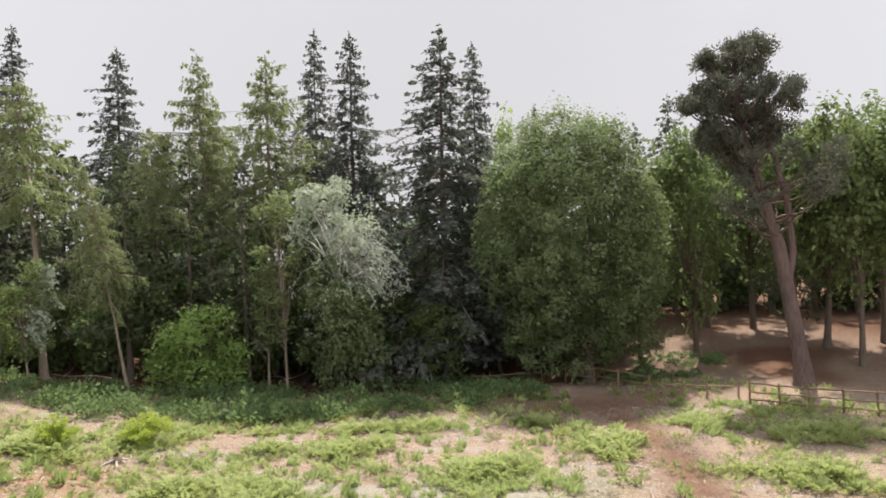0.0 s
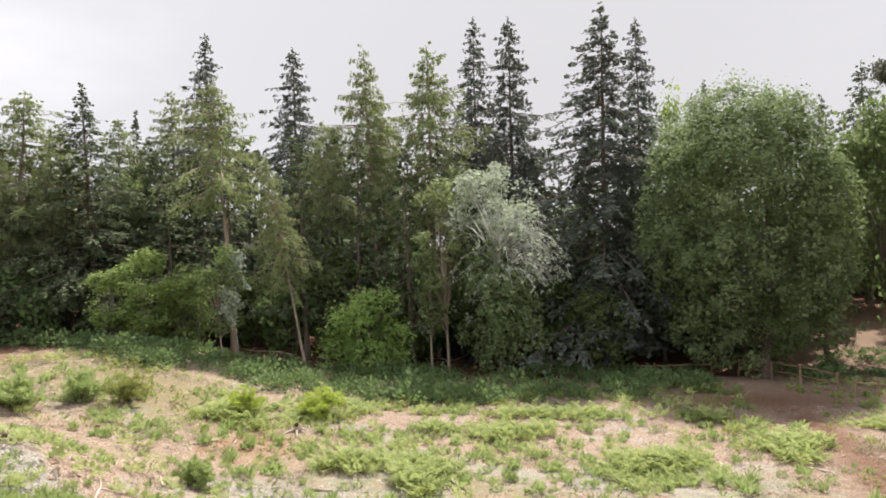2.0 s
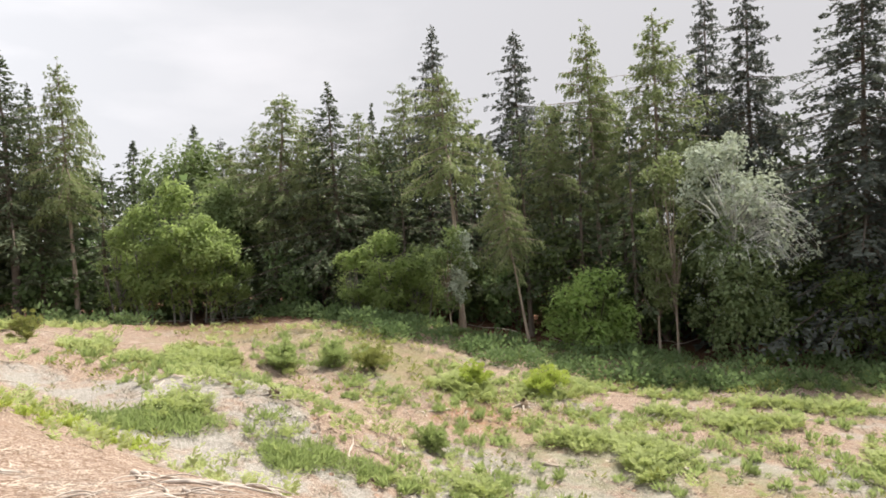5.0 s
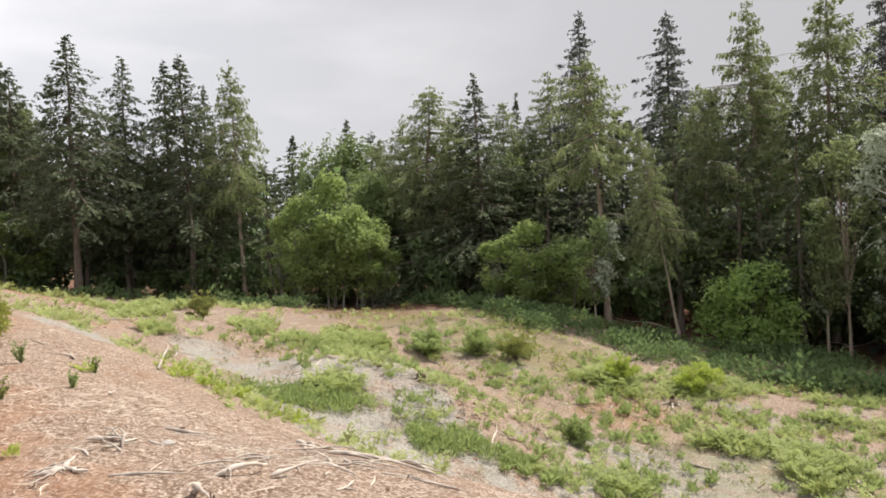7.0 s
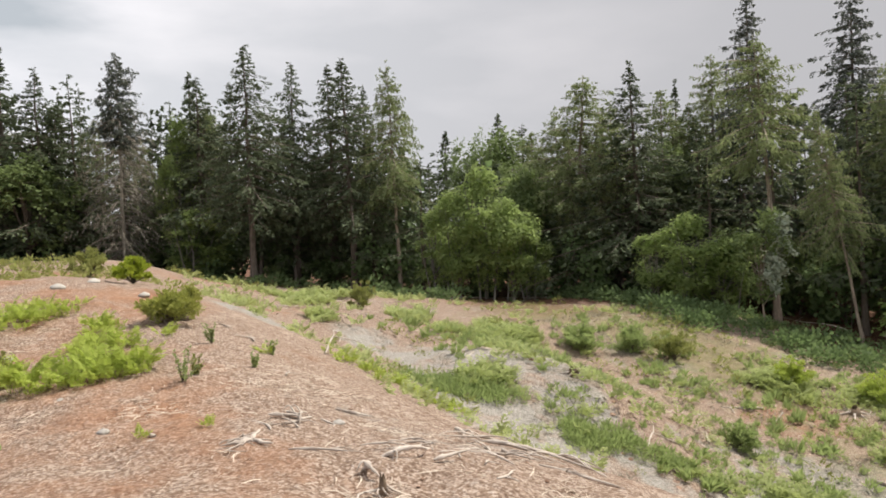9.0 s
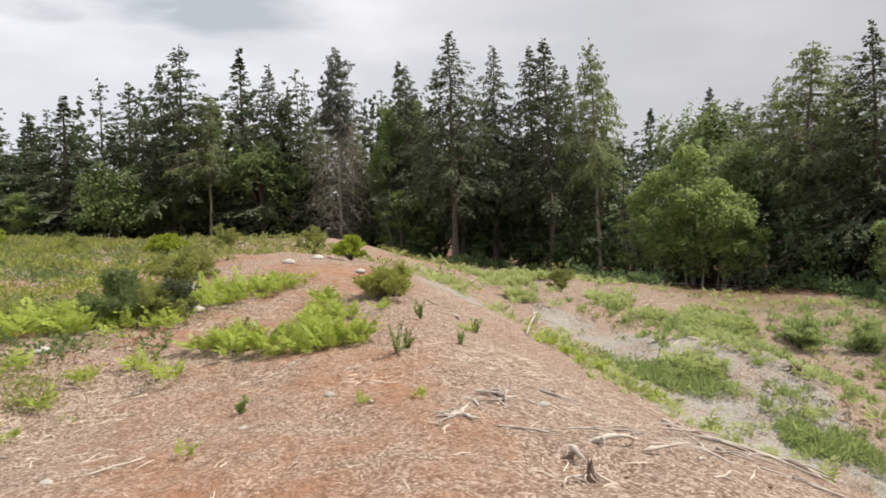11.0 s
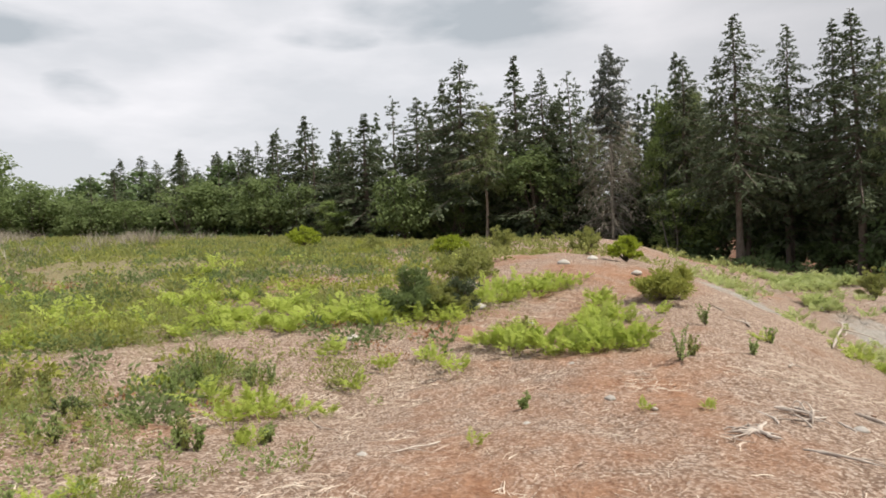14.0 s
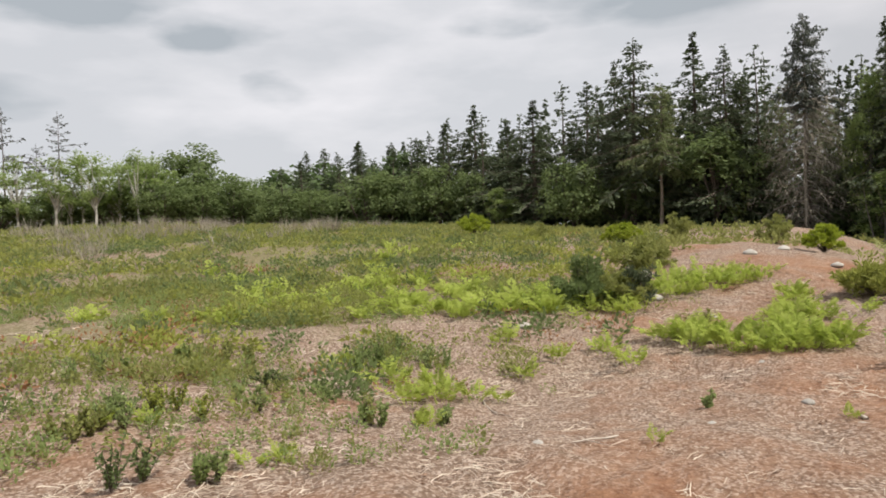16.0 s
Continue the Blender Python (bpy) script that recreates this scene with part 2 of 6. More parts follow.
M_BARK_BIRCH = bark_mat("birch_bark", (0.08, 0.068, 0.058), (0.30, 0.275, 0.245))
M_BARK_WHITE = bark_mat("white_birch_bark", (0.22, 0.2, 0.18), (0.66, 0.63, 0.58))
M_DEADWOOD = wood_mat("bleached_dead_wood", (0.17, 0.125, 0.095), (0.60, 0.53, 0.47))
M_LITTER = wood_mat("bark_litter", (0.2, 0.125, 0.085), (0.60, 0.49, 0.405))
M_STRAW = wood_mat("bleached_straw", (0.33, 0.25, 0.19), (0.68, 0.59, 0.49))
M_GREYTWIG = wood_mat("grey_dead_twigs", (0.10, 0.09, 0.074), (0.31, 0.28, 0.235))
M_RUSH = leaf_mat("rush_green", (0.135, 0.178, 0.07), (0.335, 0.40, 0.17), 0.6)
M_BRIGHT = leaf_mat("fresh_green_leaves", (0.13, 0.21, 0.065), (0.33, 0.44, 0.15), 0.55)
M_YELLOW = leaf_mat("yellow_green_heath", (0.135, 0.155, 0.034), (0.34, 0.365, 0.085), 0.4)
M_BROWNHEATH = leaf_mat("brown_heather", (0.15, 0.07, 0.035), (0.34, 0.175, 0.09), 0.2)
M_WHITETWIG = wood_mat("silver_white_twigs", (0.28, 0.28, 0.26), (0.62, 0.62, 0.58))
M_STUMP = wood_mat("dark_stump_wood", (0.06, 0.042, 0.03), (0.27, 0.2, 0.14))
M_FENCE = wood_mat("weathered_fence_timber", (0.10, 0.068, 0.046), (0.30, 0.21, 0.14))
M_STONE = wood_mat("grey_stone", (0.22, 0.20, 0.18), (0.5, 0.47, 0.43))
M_SOIL = wood_mat("soil_clods", (0.15, 0.085, 0.055), (0.40, 0.27, 0.20))
M_GROUND = ground_mat()


# ---- the lie of the land ----
def lattice(ix, iy, seed):
    h = (ix.astype(np.int64) * 374761393 + iy.astype(np.int64) * 668265263 + seed * 982451653) & 0xFFFFFFFF
    h = ((h ^ (h >> 13)) * 1274126177) & 0xFFFFFFFF
    return ((h ^ (h >> 16)) & 0xFFFF) / 65535.0


def vnoise(x, y, size, seed=0):
    """Smooth value noise from -1 to 1, with features of the given size in metres."""
    x, y = np.asarray(x, float) / size, np.asarray(y, float) / size
    ix, iy = np.floor(x), np.floor(y)
    u, v = x - ix, y - iy
    u, v = u * u * (3 - 2 * u), v * v * (3 - 2 * v)
    a, b = lattice(ix, iy, seed), lattice(ix + 1, iy, seed)
    c, d = lattice(ix, iy + 1, seed), lattice(ix + 1, iy + 1, seed)
    return 2 * ((a * (1 - u) + b * u) * (1 - v) + (c * (1 - u) + d * u) * v) - 1


def step(a, b, v):
    t = np.clip((np.asarray(v, float) - a) / (b - a), 0, 1)
    return t * t * (3 - 2 * t)


def soft(v, k=1.5):
    return k * np.logaddexp(0, np.asarray(v, float) / k)


def hill(x, y, cx, cy, r, s=None):
    return np.exp(-((x - cx) / r) ** 2 - ((y - cy) / (s or r)) ** 2)


def edge_line(x):
    """The brow of the mound on its north side."""
    return 3.8 + 0.05 * soft(-x - 4) * (x > -40) + 0.5 * np.sin(np.asarray(x) * 0.33 + 1.0)


def ground_z(x, y):
    x, y = np.asarray(x, float), np.asarray(y, float)
    low = -5.15 + 0.24 * soft(np.minimum(-x - 11, 11), 2.0) + 2.1 * hill(x, y, -15.3, 13.5, 4.4, 3.4)
    low = low + 0.12 * step(30, 12, y) * soft(np.minimum(-x - 20, 12), 1.5)
    low = low + 0.04 * soft(y - 42, 2.0) * step(8, -4, -x) + 0.05 * soft(y - 44, 2.0) * step(-6, 6, -x)
    low = low + 0.7 * hill(x, y, -24.5, 11.5, 4.5, 3.0) - 1.1 * hill(x, y, -22, 37.5, 9, 5) - 0.35 * hill(x, y, 4, 41, 9, 4) + 0.6 * hill(x, y, -47, 13, 7, 6)
    low = low + 0.085 * soft(np.minimum(np.hypot(x, y) - 39, 14), 1.0) * step(9, 15, x)
    top = 0.058 * soft(np.minimum(-x - 9, 23)) + 0.036 * soft(np.minimum(-y - 4, 28)) + 0.55 * hill(x, y, -18.5, 1.5, 4.0, 3.2)
    top = top - 0.4 * hill(x, y, -8.5, -2.2, 2.6, 2.4) - 0.35 * hill(x, y, -25, 6, 5, 3)
    top = top - 0.035 * soft(np.minimum(-x - 31, 60)) * step(-14, 2, y)
    ye = edge_line(x)
    wide = 11.5 - 3.5 * step(4, 22, -x)
    s = step(0, 1, (ye + wide - y) / (wide + 1.6))
    z = low + (top - low) * s
    far = step(60, 200, np.hypot(x, y))
    z = z * (1 - far) + (-1.0) * far
    z = z + 0.10 * vnoise(x, y, 2.7, 1) + 0.05 * vnoise(x, y, 1.1, 2) + 0.18 * vnoise(x, y, 6.0, 3) * step(3, 12, np.hypot(x, y))
    return z


# ---- mesh helpers ----
rng = np.random.default_rng(7)


def quads(name, V, F, material, smooth=False):
    me = bpy.data.meshes.new(name)
    V, F = np.asarray(V, np.float32), np.asarray(F, np.int32)
    me.vertices.add(len(V))
    me.vertices.foreach_set("co", V.ravel())
    me.loops.add(F.size)
    me.loops.foreach_set("vertex_index", F.ravel())
    me.polygons.add(len(F))
    me.polygons.foreach_set("loop_start", np.arange(len(F), dtype=np.int32) * F.shape[1])
    me.polygons.foreach_set("use_smooth", np.full(len(F), smooth))
    me.materials.append(material)
    me.update(calc_edges=True)
    return me


def unit(v):
    return v / np.maximum(np.linalg.norm(v, axis=-1, keepdims=True), 1e-9)


def join(parts):
    """Several (V, F) into one."""
    vs, fs, n = [], [], 0
    for V, F in parts:
        vs.append(V)
        fs.append(F + n)
        n += len(V)
    return np.concatenate(vs), np.concatenate(fs)


def tube(path, radii, sides=5, lumps=0.0):
    """A tapered limb along a line of points."""
    path, radii = np.asarray(path, float), np.asarray(radii, float)
    k = len(path)
    d = unit(np.gradient(path, axis=0))
    ref = np.where(np.abs(d[:, 2:3]) > 0.8, np.array([[1.0, 0, 0]]), np.array([[0, 0, 1.0]]))
    ref = np.repeat(ref[:1], k, 0) if np.ptp(ref) > 0 and np.abs(d[0, 2]) > 0.8 else ref
    u = unit(np.cross(d, ref))
    w = np.cross(d, u)
    a = np.arange(sides) / sides * 2 * np.pi
    r = radii[:, None] * (1 + lumps * rng.normal(size=(k, sides)))
    V = path[:, None] + r[..., None] * (np.cos(a)[None, :, None] * u[:, None] + np.sin(a)[None, :, None] * w[:, None])
    i = np.arange(k - 1)[:, None] * sides + np.arange(sides)[None]
    j = np.arange(k - 1)[:, None] * sides + (np.arange(sides)[None] + 1) % sides
    F = np.stack([i, j, j + sides, i + sides], -1).reshape(-1, 4)
    V = V.reshape(-1, 3)
    return V, F


def blades(c, d, s):
    """One pointed leaf for each root c, length vector d and half width vector s."""
    V = np.stack([c, c + 0.45 * d + s, c + d, c + 0.45 * d - s], 1).reshape(-1, 3)
    return V, np.arange(len(V)).reshape(-1, 4)


def part(name, mesh, parent, label="", kind=""):
    ob = new(name, mesh)
    ob.parent = parent
    return tagged(ob, label, kind=kind)


def thing(name, x=0.0, y=0.0, z=None, label="", category="", group="", kind=""):
    ob = new(name)
    ob.empty_display_size = 0.2
    ob.location = (x, y, float(ground_z(x, y)) if z is None else z)
    return tagged(ob, label, category, group, kind)


def spread(n, sq=1.0):
    v = unit(rng.normal(size=(n, 3)))
    v[:, 2] *= sq
    return v


# ---- trees: each builder gives (trunk, limbs, crown) as vertex and face arrays for a tree of the given size ----
def trunk_line(h, r0, bend=0.0, sides=7, wob=0.01):
    k = 14
    s = np.linspace(0, 1, k)
    p = np.stack([np.cumsum(rng.normal(size=k)) * wob * h * 0.12 + bend * np.sin(s * np.pi), np.cumsum(rng.normal(size=k)) * wob * h * 0.12, s * h], 1)
    p[0, :2] = 0
    r = r0 * (1 - 0.93 * s) + r0 * 0.55 * np.exp(-s * 26)
    p[0, 2] = -0.35
    return p, r


def along(p, z):
    return np.stack([np.interp(z, p[:, 2], p[:, 0]), np.interp(z, p[:, 2], p[:, 1]), z], 1)


def conifer(h, r, clear, top_up=0.45, low_down=-0.35, gap=0.4, hang=0.5, leaf=0.25, wide=0.035, dens=1.0, ragged=0.2, power=0.85, every=5.5, droop=0.25, bough=0.5, per=5, twig=0.15, full=1.0):
    """Whorls of drooping boughs on a straight stem; each bough carries side twigs, and each twig a row of hanging sprays."""
    p, rad = trunk_line(h, 0.0078 * h + 0.02)
    trunk = tube(p, rad, 7, 0.03)
    limbs, C, D, S = [], [], [], []
    z = clear * h
    up_ = np.array([0, 0, 1.0])
    heavy, tilt = rng.random() * 6.283, 0.16
    while z < h * 0.985:
        f = (z - clear * h) / (h * (1 - clear))
        prof = (1 - f) ** power * (0.55 + 0.45 * min(1.0, f / 0.15))
        tier = 1 + 0.12 * rng.normal()
        a0 = rng.random() * 6.283
        nb = int(every + rng.random() * 2)
        for b in range(nb):
            if rng.random() > full:
                continue
            az = a0 + (b + 0.35 * rng.normal()) * 6.283 / nb
            L = max(0.07, r * prof * tier * (1 + ragged * rng.normal()) * (1 + tilt * math.cos(az - heavy)))
            up = low_down + (top_up - low_down) * f ** 1.3 + 0.12 * rng.normal()
            o = along(p, np.array([z + rng.normal() * gap * 0.6]))[0]
            s = np.linspace(0, 1, 6)
            out = np.array([np.cos(az), np.sin(az), 0])
            side = np.array([-np.sin(az), np.cos(az), 0])
            line = o + out * (s * L)[:, None] + up_ * (up * L * s - droop * L * s * s + 0.16 * L * s ** 4)[:, None]
            if L > bough:
                limbs.append(tube(line[[0, 3, 5]], np.array([1, 0.6, 0.25]) * (0.010 + 0.010 * L), 3))
            n = max(3, int((L + 0.2) / twig * dens))
            q = 0.12 + 0.88 * rng.random(n) ** 0.8
            c = np.stack([np.interp(q, s, line[:, i]) for i in range(3)], 1)
            sg = rng.choice([-1, 1], n)[:, None]
            small = 0.4 + 0.6 * (1 - f) ** 0.6
            tl = np.minimum((0.07 + 0.33 * L * (1 - 0.75 * q)) * (0.55 + 0.75 * rng.random(n)), 0.95) * small
            d = unit(out * (0.45 + 0.5 * rng.random((n, 1))) + sg * side * (0.3 + 0.7 * rng.random((n, 1))) + up_ * (-0.5 * hang - 0.25 * rng.random((n, 1)) + 0.35 * f) + rng.normal(size=(n, 3)) * 0.15)
            u = (np.arange(per)[None] + rng.random((n, per))) / per
            pos = c[:, None] + d[:, None] * (tl[:, None] * u)[..., None] - up_ * (hang * tl[:, None] * u * u * 0.9)[..., None]
            sd = unit(d[:, None] * 0.8 - up_ * (hang * 1.1 * u + 0.1 - 0.4 * f)[..., None] + rng.normal(size=(n, per, 3)) * 0.42)
            slim = 0.36 + 0.64 * (1 - f) ** 0.7
            ln = leaf * (0.6 + 0.7 * rng.random((n, per, 1))) * (1 - 0.35 * u[..., None]) * slim
            w = unit(np.cross(sd, rng.normal(size=(n, per, 3)) * 0.7 + up_ * 1.1)) * wide * (0.6 + 0.8 * rng.random((n, per, 1))) * (0.55 + 0.45 * slim)
            C.append(pos.reshape(-1, 3)), D.append((sd * ln).reshape(-1, 3)), S.append(w.reshape(-1, 3))
        z += gap * (0.7 + 0.6 * rng.random()) * (1 - 0.5 * f)
    n = 22
    c = along(p, h * (0.93 + 0.07 * rng.random(n)))
    d = unit(spread(n) * 0.7 + np.array([0, 0, 0.9]))
    C.append(c), D.append(d * leaf * 0.4), S.append(unit(np.cross(d, rng.normal(size=(n, 3)))) * wide * 0.45)
    return trunk, join(limbs), blades(np.concatenate(C), np.concatenate(D), np.concatenate(S))


def leafy(h, r, base, lobes=14, clumps=300, per=34, leaf=0.2, clump=0.42, low=0.0, flat=1.0, trunk_r=None, stems=1, top_heavy=0.55, hang=0.0, round_=0.0, limb=1.0, lobe=0.78):
    """A broad-leaved tree: crown from base*h to h, half width r, made of lobes of leaf clumps on limbs."""
    tr, limbs = [], []
    ch = h * (1 - base)
    mid = np.array([0, 0, h * base + ch * 0.5])
    # lobes
    L = unit(rng.normal(size=(lobes, 3))) * (0.42 + 0.5 * rng.random((lobes, 1)) ** 0.6) * np.array([r, r, ch * 0.5]) * (1.16 - 0.28 * lobe) + mid
    L[0] = mid + np.array([0, 0, ch * 0.28])
    size = (0.42 + 0.2 * rng.random(lobes)) * r * lobe
    for i in range(stems):
        off = np.array([rng.normal(), rng.normal(), 0]) * (0.16 * r if stems > 1 else 0)
        p, rad = trunk_line(h * (0.78 + 0.1 * rng.random()), (trunk_r or 0.016 * h + 0.03) / stems ** 0.35, rng.normal() * 0.02 * h)
        p[:, :2] += off[:2]
        if stems > 1:
            p[:, :2] += np.clip(p[:, 2:3] / h, 0, 1) ** 1.2 * off[:2] * 2.2
        tr.append(tube(p, rad, 7, 0.04))
    hubs = []
    for i in range(lobes):
        z0 = h * base * (0.75 + 0.2 * rng.random()) + (L[i, 2] - h * base) * 0.25
        o = along(p, np.array([max(0.3, min(z0, h * 0.75))]))[0]
        s = np.linspace(0, 1, 6)[:, None]
        line = o + (L[i] - o) * s + np.array([0, 0, 1]) * (np.sin(s * np.pi) * 0.1 * r) + rng.normal(size=(6, 3)) * 0.03 * r * s
        limbs.append(tube(line, np.linspace((0.012 + 0.006 * h) * limb, 0.01 * limb, 6), 4))
        hubs.append(L[i])
    n = clumps
    which = rng.integers(0, lobes, n)
    v = spread(n)
    v[:, 2] = np.where((v[:, 2] < -0.35) & (rng.random(n) < top_heavy), -v[:, 2], v[:, 2])
    c = L[which] + v * size[which][:, None] * (0.7 + 0.42 * rng.random((n, 1))) * np.array([1, 1, flat])
    if round_:
        e = (c - mid) / np.array([r, r, ch * 0.5])
        k = np.linalg.norm(e, axis=1, keepdims=True)
        c = np.where(k > 1, mid + (c - mid) / k * (1 + 0.1 * (k - 1)), c)
    c[:, 2] = np.maximum(c[:, 2], low + 0.25 * rng.random(n))
    for i in range(0, n, 6):
        a = L[which[i]]
        s = np.linspace(0, 1, 3)[:, None]
        limbs.append(tube(a + (c[i] - a) * s + np.array([0, 0, 0.06]) * np.sin(s * np.pi), [0.018 * limb, 0.011 * limb, 0.004], 3))
    m = n * per
    idx = np.repeat(np.arange(n), per)
    away = unit(c - L[which])[idx]
    q = rng.normal(size=(m, 3)) * clump * (0.6 + 0.6 * rng.random((n, 1)))[idx]
    q = c[idx] + q - 0.55 * away * (q * away).sum(1, keepdims=True)
    face = unit(np.array([0, 0, 0.85]) + 0.6 * away + rng.normal(size=(m, 3)) * 0.5)
    d = unit(np.cross(face, rng.normal(size=(m, 3))) + np.array([0, 0, -0.2 - 0.8 * hang]))
    ln = leaf * (0.6 + 0.8 * rng.random((m, 1)))
    s = unit(np.cross(face, d)) * ln * 0.36
    q[:, 2] = np.maximum(q[:, 2], 0.05)
    return join(tr), join(limbs), blades(q, d * ln, s)


PROTO = {}


def grown(kind, parts, mats, label, category="tree", group="", names=("trunk", "branchwork", "crown")):
    ob = thing(kind, 0, 0, 0, label, category, group)
    for nm, (V, F), m in zip(names, parts, mats):
        p = part(nm, quads(nm, V, F, m, nm != "crown"), ob)
        if nm != "trunk":
            tagged(p, kind="stuff")
    return ob


def stand(key, make, x, y, h, r, h0, r0, lean=0.0, lean_way=0.0, label=""):
    """Puts a copy of a tree at x, y, scaled to height h and half width r, turned at random and leaning by some degrees."""
    z = float(ground_z(x, y)) - 0.06
    m = pose(x, y, z) @ Matrix.Rotation(radians(lean), 4, Vector((math.cos(radians(lean_way)), math.sin(radians(lean_way)), 0)))
    m = m @ Matrix.Rotation(rng.random() * 6.283, 4, "Z") @ Matrix.Diagonal((r / r0, r / r0, h / h0, 1))
    if key not in PROTO:
        PROTO[key] = make()
        PROTO[key].matrix_basis = m
        ob = PROTO[key]
    else:
        src = PROTO[key]
        ob = copy_thing(src, m)
        ob.matrix_basis = m
    if label:
        tagged(ob, label)
    return ob


def facing(x, y):
    """A pose at x, y on the ground whose x axis runs to the right as seen from the mound and whose y axis runs away from it."""
    return pose(x, y, float(ground_z(x, y)) - 0.05) @ Matrix.Rotation(math.atan2(y, x) - math.pi / 2, 4, "Z")


# ---- kinds of trees ----
def spruce(x, y, h, r, clear=0.1, lean=0.0, way=0.0):
    far = math.hypot(x, y) > 57
    v = ("spruce", clear > 0.12, far, int(rng.integers(0, 3)))
    size = dict(gap=0.42, leaf=0.34, wide=0.055, twig=0.17, per=4, every=6, bough=0.9) if far else dict(gap=0.34, leaf=0.27, wide=0.042, twig=0.14, per=5)
    make = lambda: grown("spruce_tree", conifer(15, 2.6, 0.3 if v[1] else 0.08, 0.25, -0.45, hang=0.95, ragged=0.3, power=0.92 + 0.14 * v[3], droop=0.3, **size), (M_BARK, M_BARK, M_SPRUCE), "tall dark green spruce with drooping layered branches at the wood's edge", "tree", "conifers of the wood")
    return stand(v, make, x, y, h, r * (2.1 if far else 1.7), 15, 2.6, lean, way)


def fir(x, y, h, r, clear=0.1, lean=0.0, way=0.0):
    v = ("fir", int(rng.integers(0, 2)))
    make = lambda: grown("fir_tree", conifer(17, 2.9, 0.09, 0.2, -0.45, 0.33, 0.7, 0.28, 0.05, 1.25, 0.32, 0.82, every=6, droop=0.3, twig=0.15), (M_BARK, M_BARK, M_FIR), "very dark blue-green fir with a narrow ragged top", "tree", "conifers of the wood")
    return stand(v, make, x, y, h, r * 1.55, 17, 2.9, lean, way)


def larch(x, y, h, r, clear=0.35, lean=0.0, way=0.0):
    v = ("larch", 0.57 if clear > 0.5 else 0.44 if clear > 0.33 else 0.24, int(rng.integers(0, 3)))
    make = lambda: grown("larch_tree", conifer(14, 2.2, v[1], 0.55, -0.3, 0.32, 1.2, 0.23, 0.035, 1.15, 0.3, 0.72, every=6, droop=0.35, twig=0.13, per=6), (M_BARK_PALE, M_BARK_PALE, M_LARCH), "yellow-green larch with feathery branches and a bare pale trunk", "tree", "conifers of the wood")
    return stand(v, make, x, y, h, r * 1.4, 14, 2.2, lean, way)


def thin_spruce(x, y, h, r, clear=0.2, lean=0.0, way=0.0):
    """Far or inner conifers, with fewer and larger sprays."""
    v = ("inner", int(rng.integers(0, 3)))
    make = lambda: grown("spruce_tree", conifer(15, 2.3, 0.22, 0.25, -0.45, 0.72, 0.8, 0.5, 0.085, 0.8, 0.25, 0.8, every=4.2, bough=1.1, per=4, twig=0.3), (M_BARK, M_BARK, M_SPRUCE), "dark spruce standing inside the wood", "tree", "conifers of the wood")
    return stand(v, make, x, y, h, r * 1.3, 15, 2.3, lean, way)


def inner_larch(x, y, h, r):
    """Larches inside the wood, with fewer and larger sprays."""
    v = ("inner larch", int(rng.integers(0, 2)))
    make = lambda: grown("larch_tree", conifer(14, 2.2, 0.36, 0.4, -0.3, 0.55, 1.1, 0.42, 0.065, 0.9, 0.28, 0.65, every=5, droop=0.3, bough=1.0, per=4, twig=0.24), (M_BARK_PALE, M_BARK_PALE, M_LARCH), "feathery green larch standing inside the wood", "tree", "conifers of the wood")
    return stand(v, make, x, y, h, r * 1.35, 14, 2.2)


def broadleaf(x, y, h, r, base=0.2, lean=0.0, way=0.0):
    if h / r < 2.3 and math.hypot(x, y) < 78:
        v = ("oak low", int(rng.integers(0, 2)))
        make = lambda: grown("broadleaf_tree", leafy(5.5, 2.9, 0.03, 26, 210, 22, 0.24, 0.32, 0.1, stems=2, limb=0.6), (M_BARK, M_BARK, M_OAK), "low spreading broadleaf tree with leaves down to the ground", "tree", "broadleaf trees")
        return stand(v, make, x, y, h, r, 5.5, 2.9, lean, way)
    if math.hypot(x, y) > 78:
        v = ("far oak", int(rng.integers(0, 3)))
        make = lambda: grown("broadleaf_tree", leafy(9, 3, 0.06, 22, 230, 20, 0.26, 0.36, lobe=0.7), (M_BARK, M_BARK, M_OAK), "round-headed broadleaf tree in the wood beyond the heath", "tree", "broadleaf trees")
        return stand(v, make, x, y, h, r, 9, 3, lean, way)
    v = ("oak", base > 0.3, int(rng.integers(0, 2)))
    make = lambda: grown("broadleaf_tree", leafy(9, 3, 0.32 if v[1] else 0.08, 26, 250, 22, 0.25, 0.34), (M_BARK, M_BARK, M_OAK), "leafy green broadleaf tree at the wood's edge", "tree", "broadleaf trees")
    return stand(v, make, x, y, h, r, 9, 3, lean, way)


def silver_shrub(x, y, h, r, base=0.2, lean=0.0, way=0.0):
    ob = grown("whitebeam_shrub", leafy(h, r, 0.16, 16, 110, 22, 0.16, 0.24, 0.6, hang=0.5, trunk_r=0.055, limb=0.5, lobe=0.55), (M_BARK_PALE, M_BARK_PALE, M_OAK), "slender shrub with silvery leaves before dark trunks", "shrub")
    ob.matrix_basis = facing(x, y)
    V, F = leafy(h * 0.9, r * 0.6, 0.2, 14, 80, 24, 0.19, 0.2, 0.6, hang=0.6, lobe=0.5)[2]
    V[:, 0] += 0.5 * r
    part("silver_leaves", quads("silver_leaves", V, F, M_SILVER), ob, "silvery white leaves", kind="stuff")
    return ob


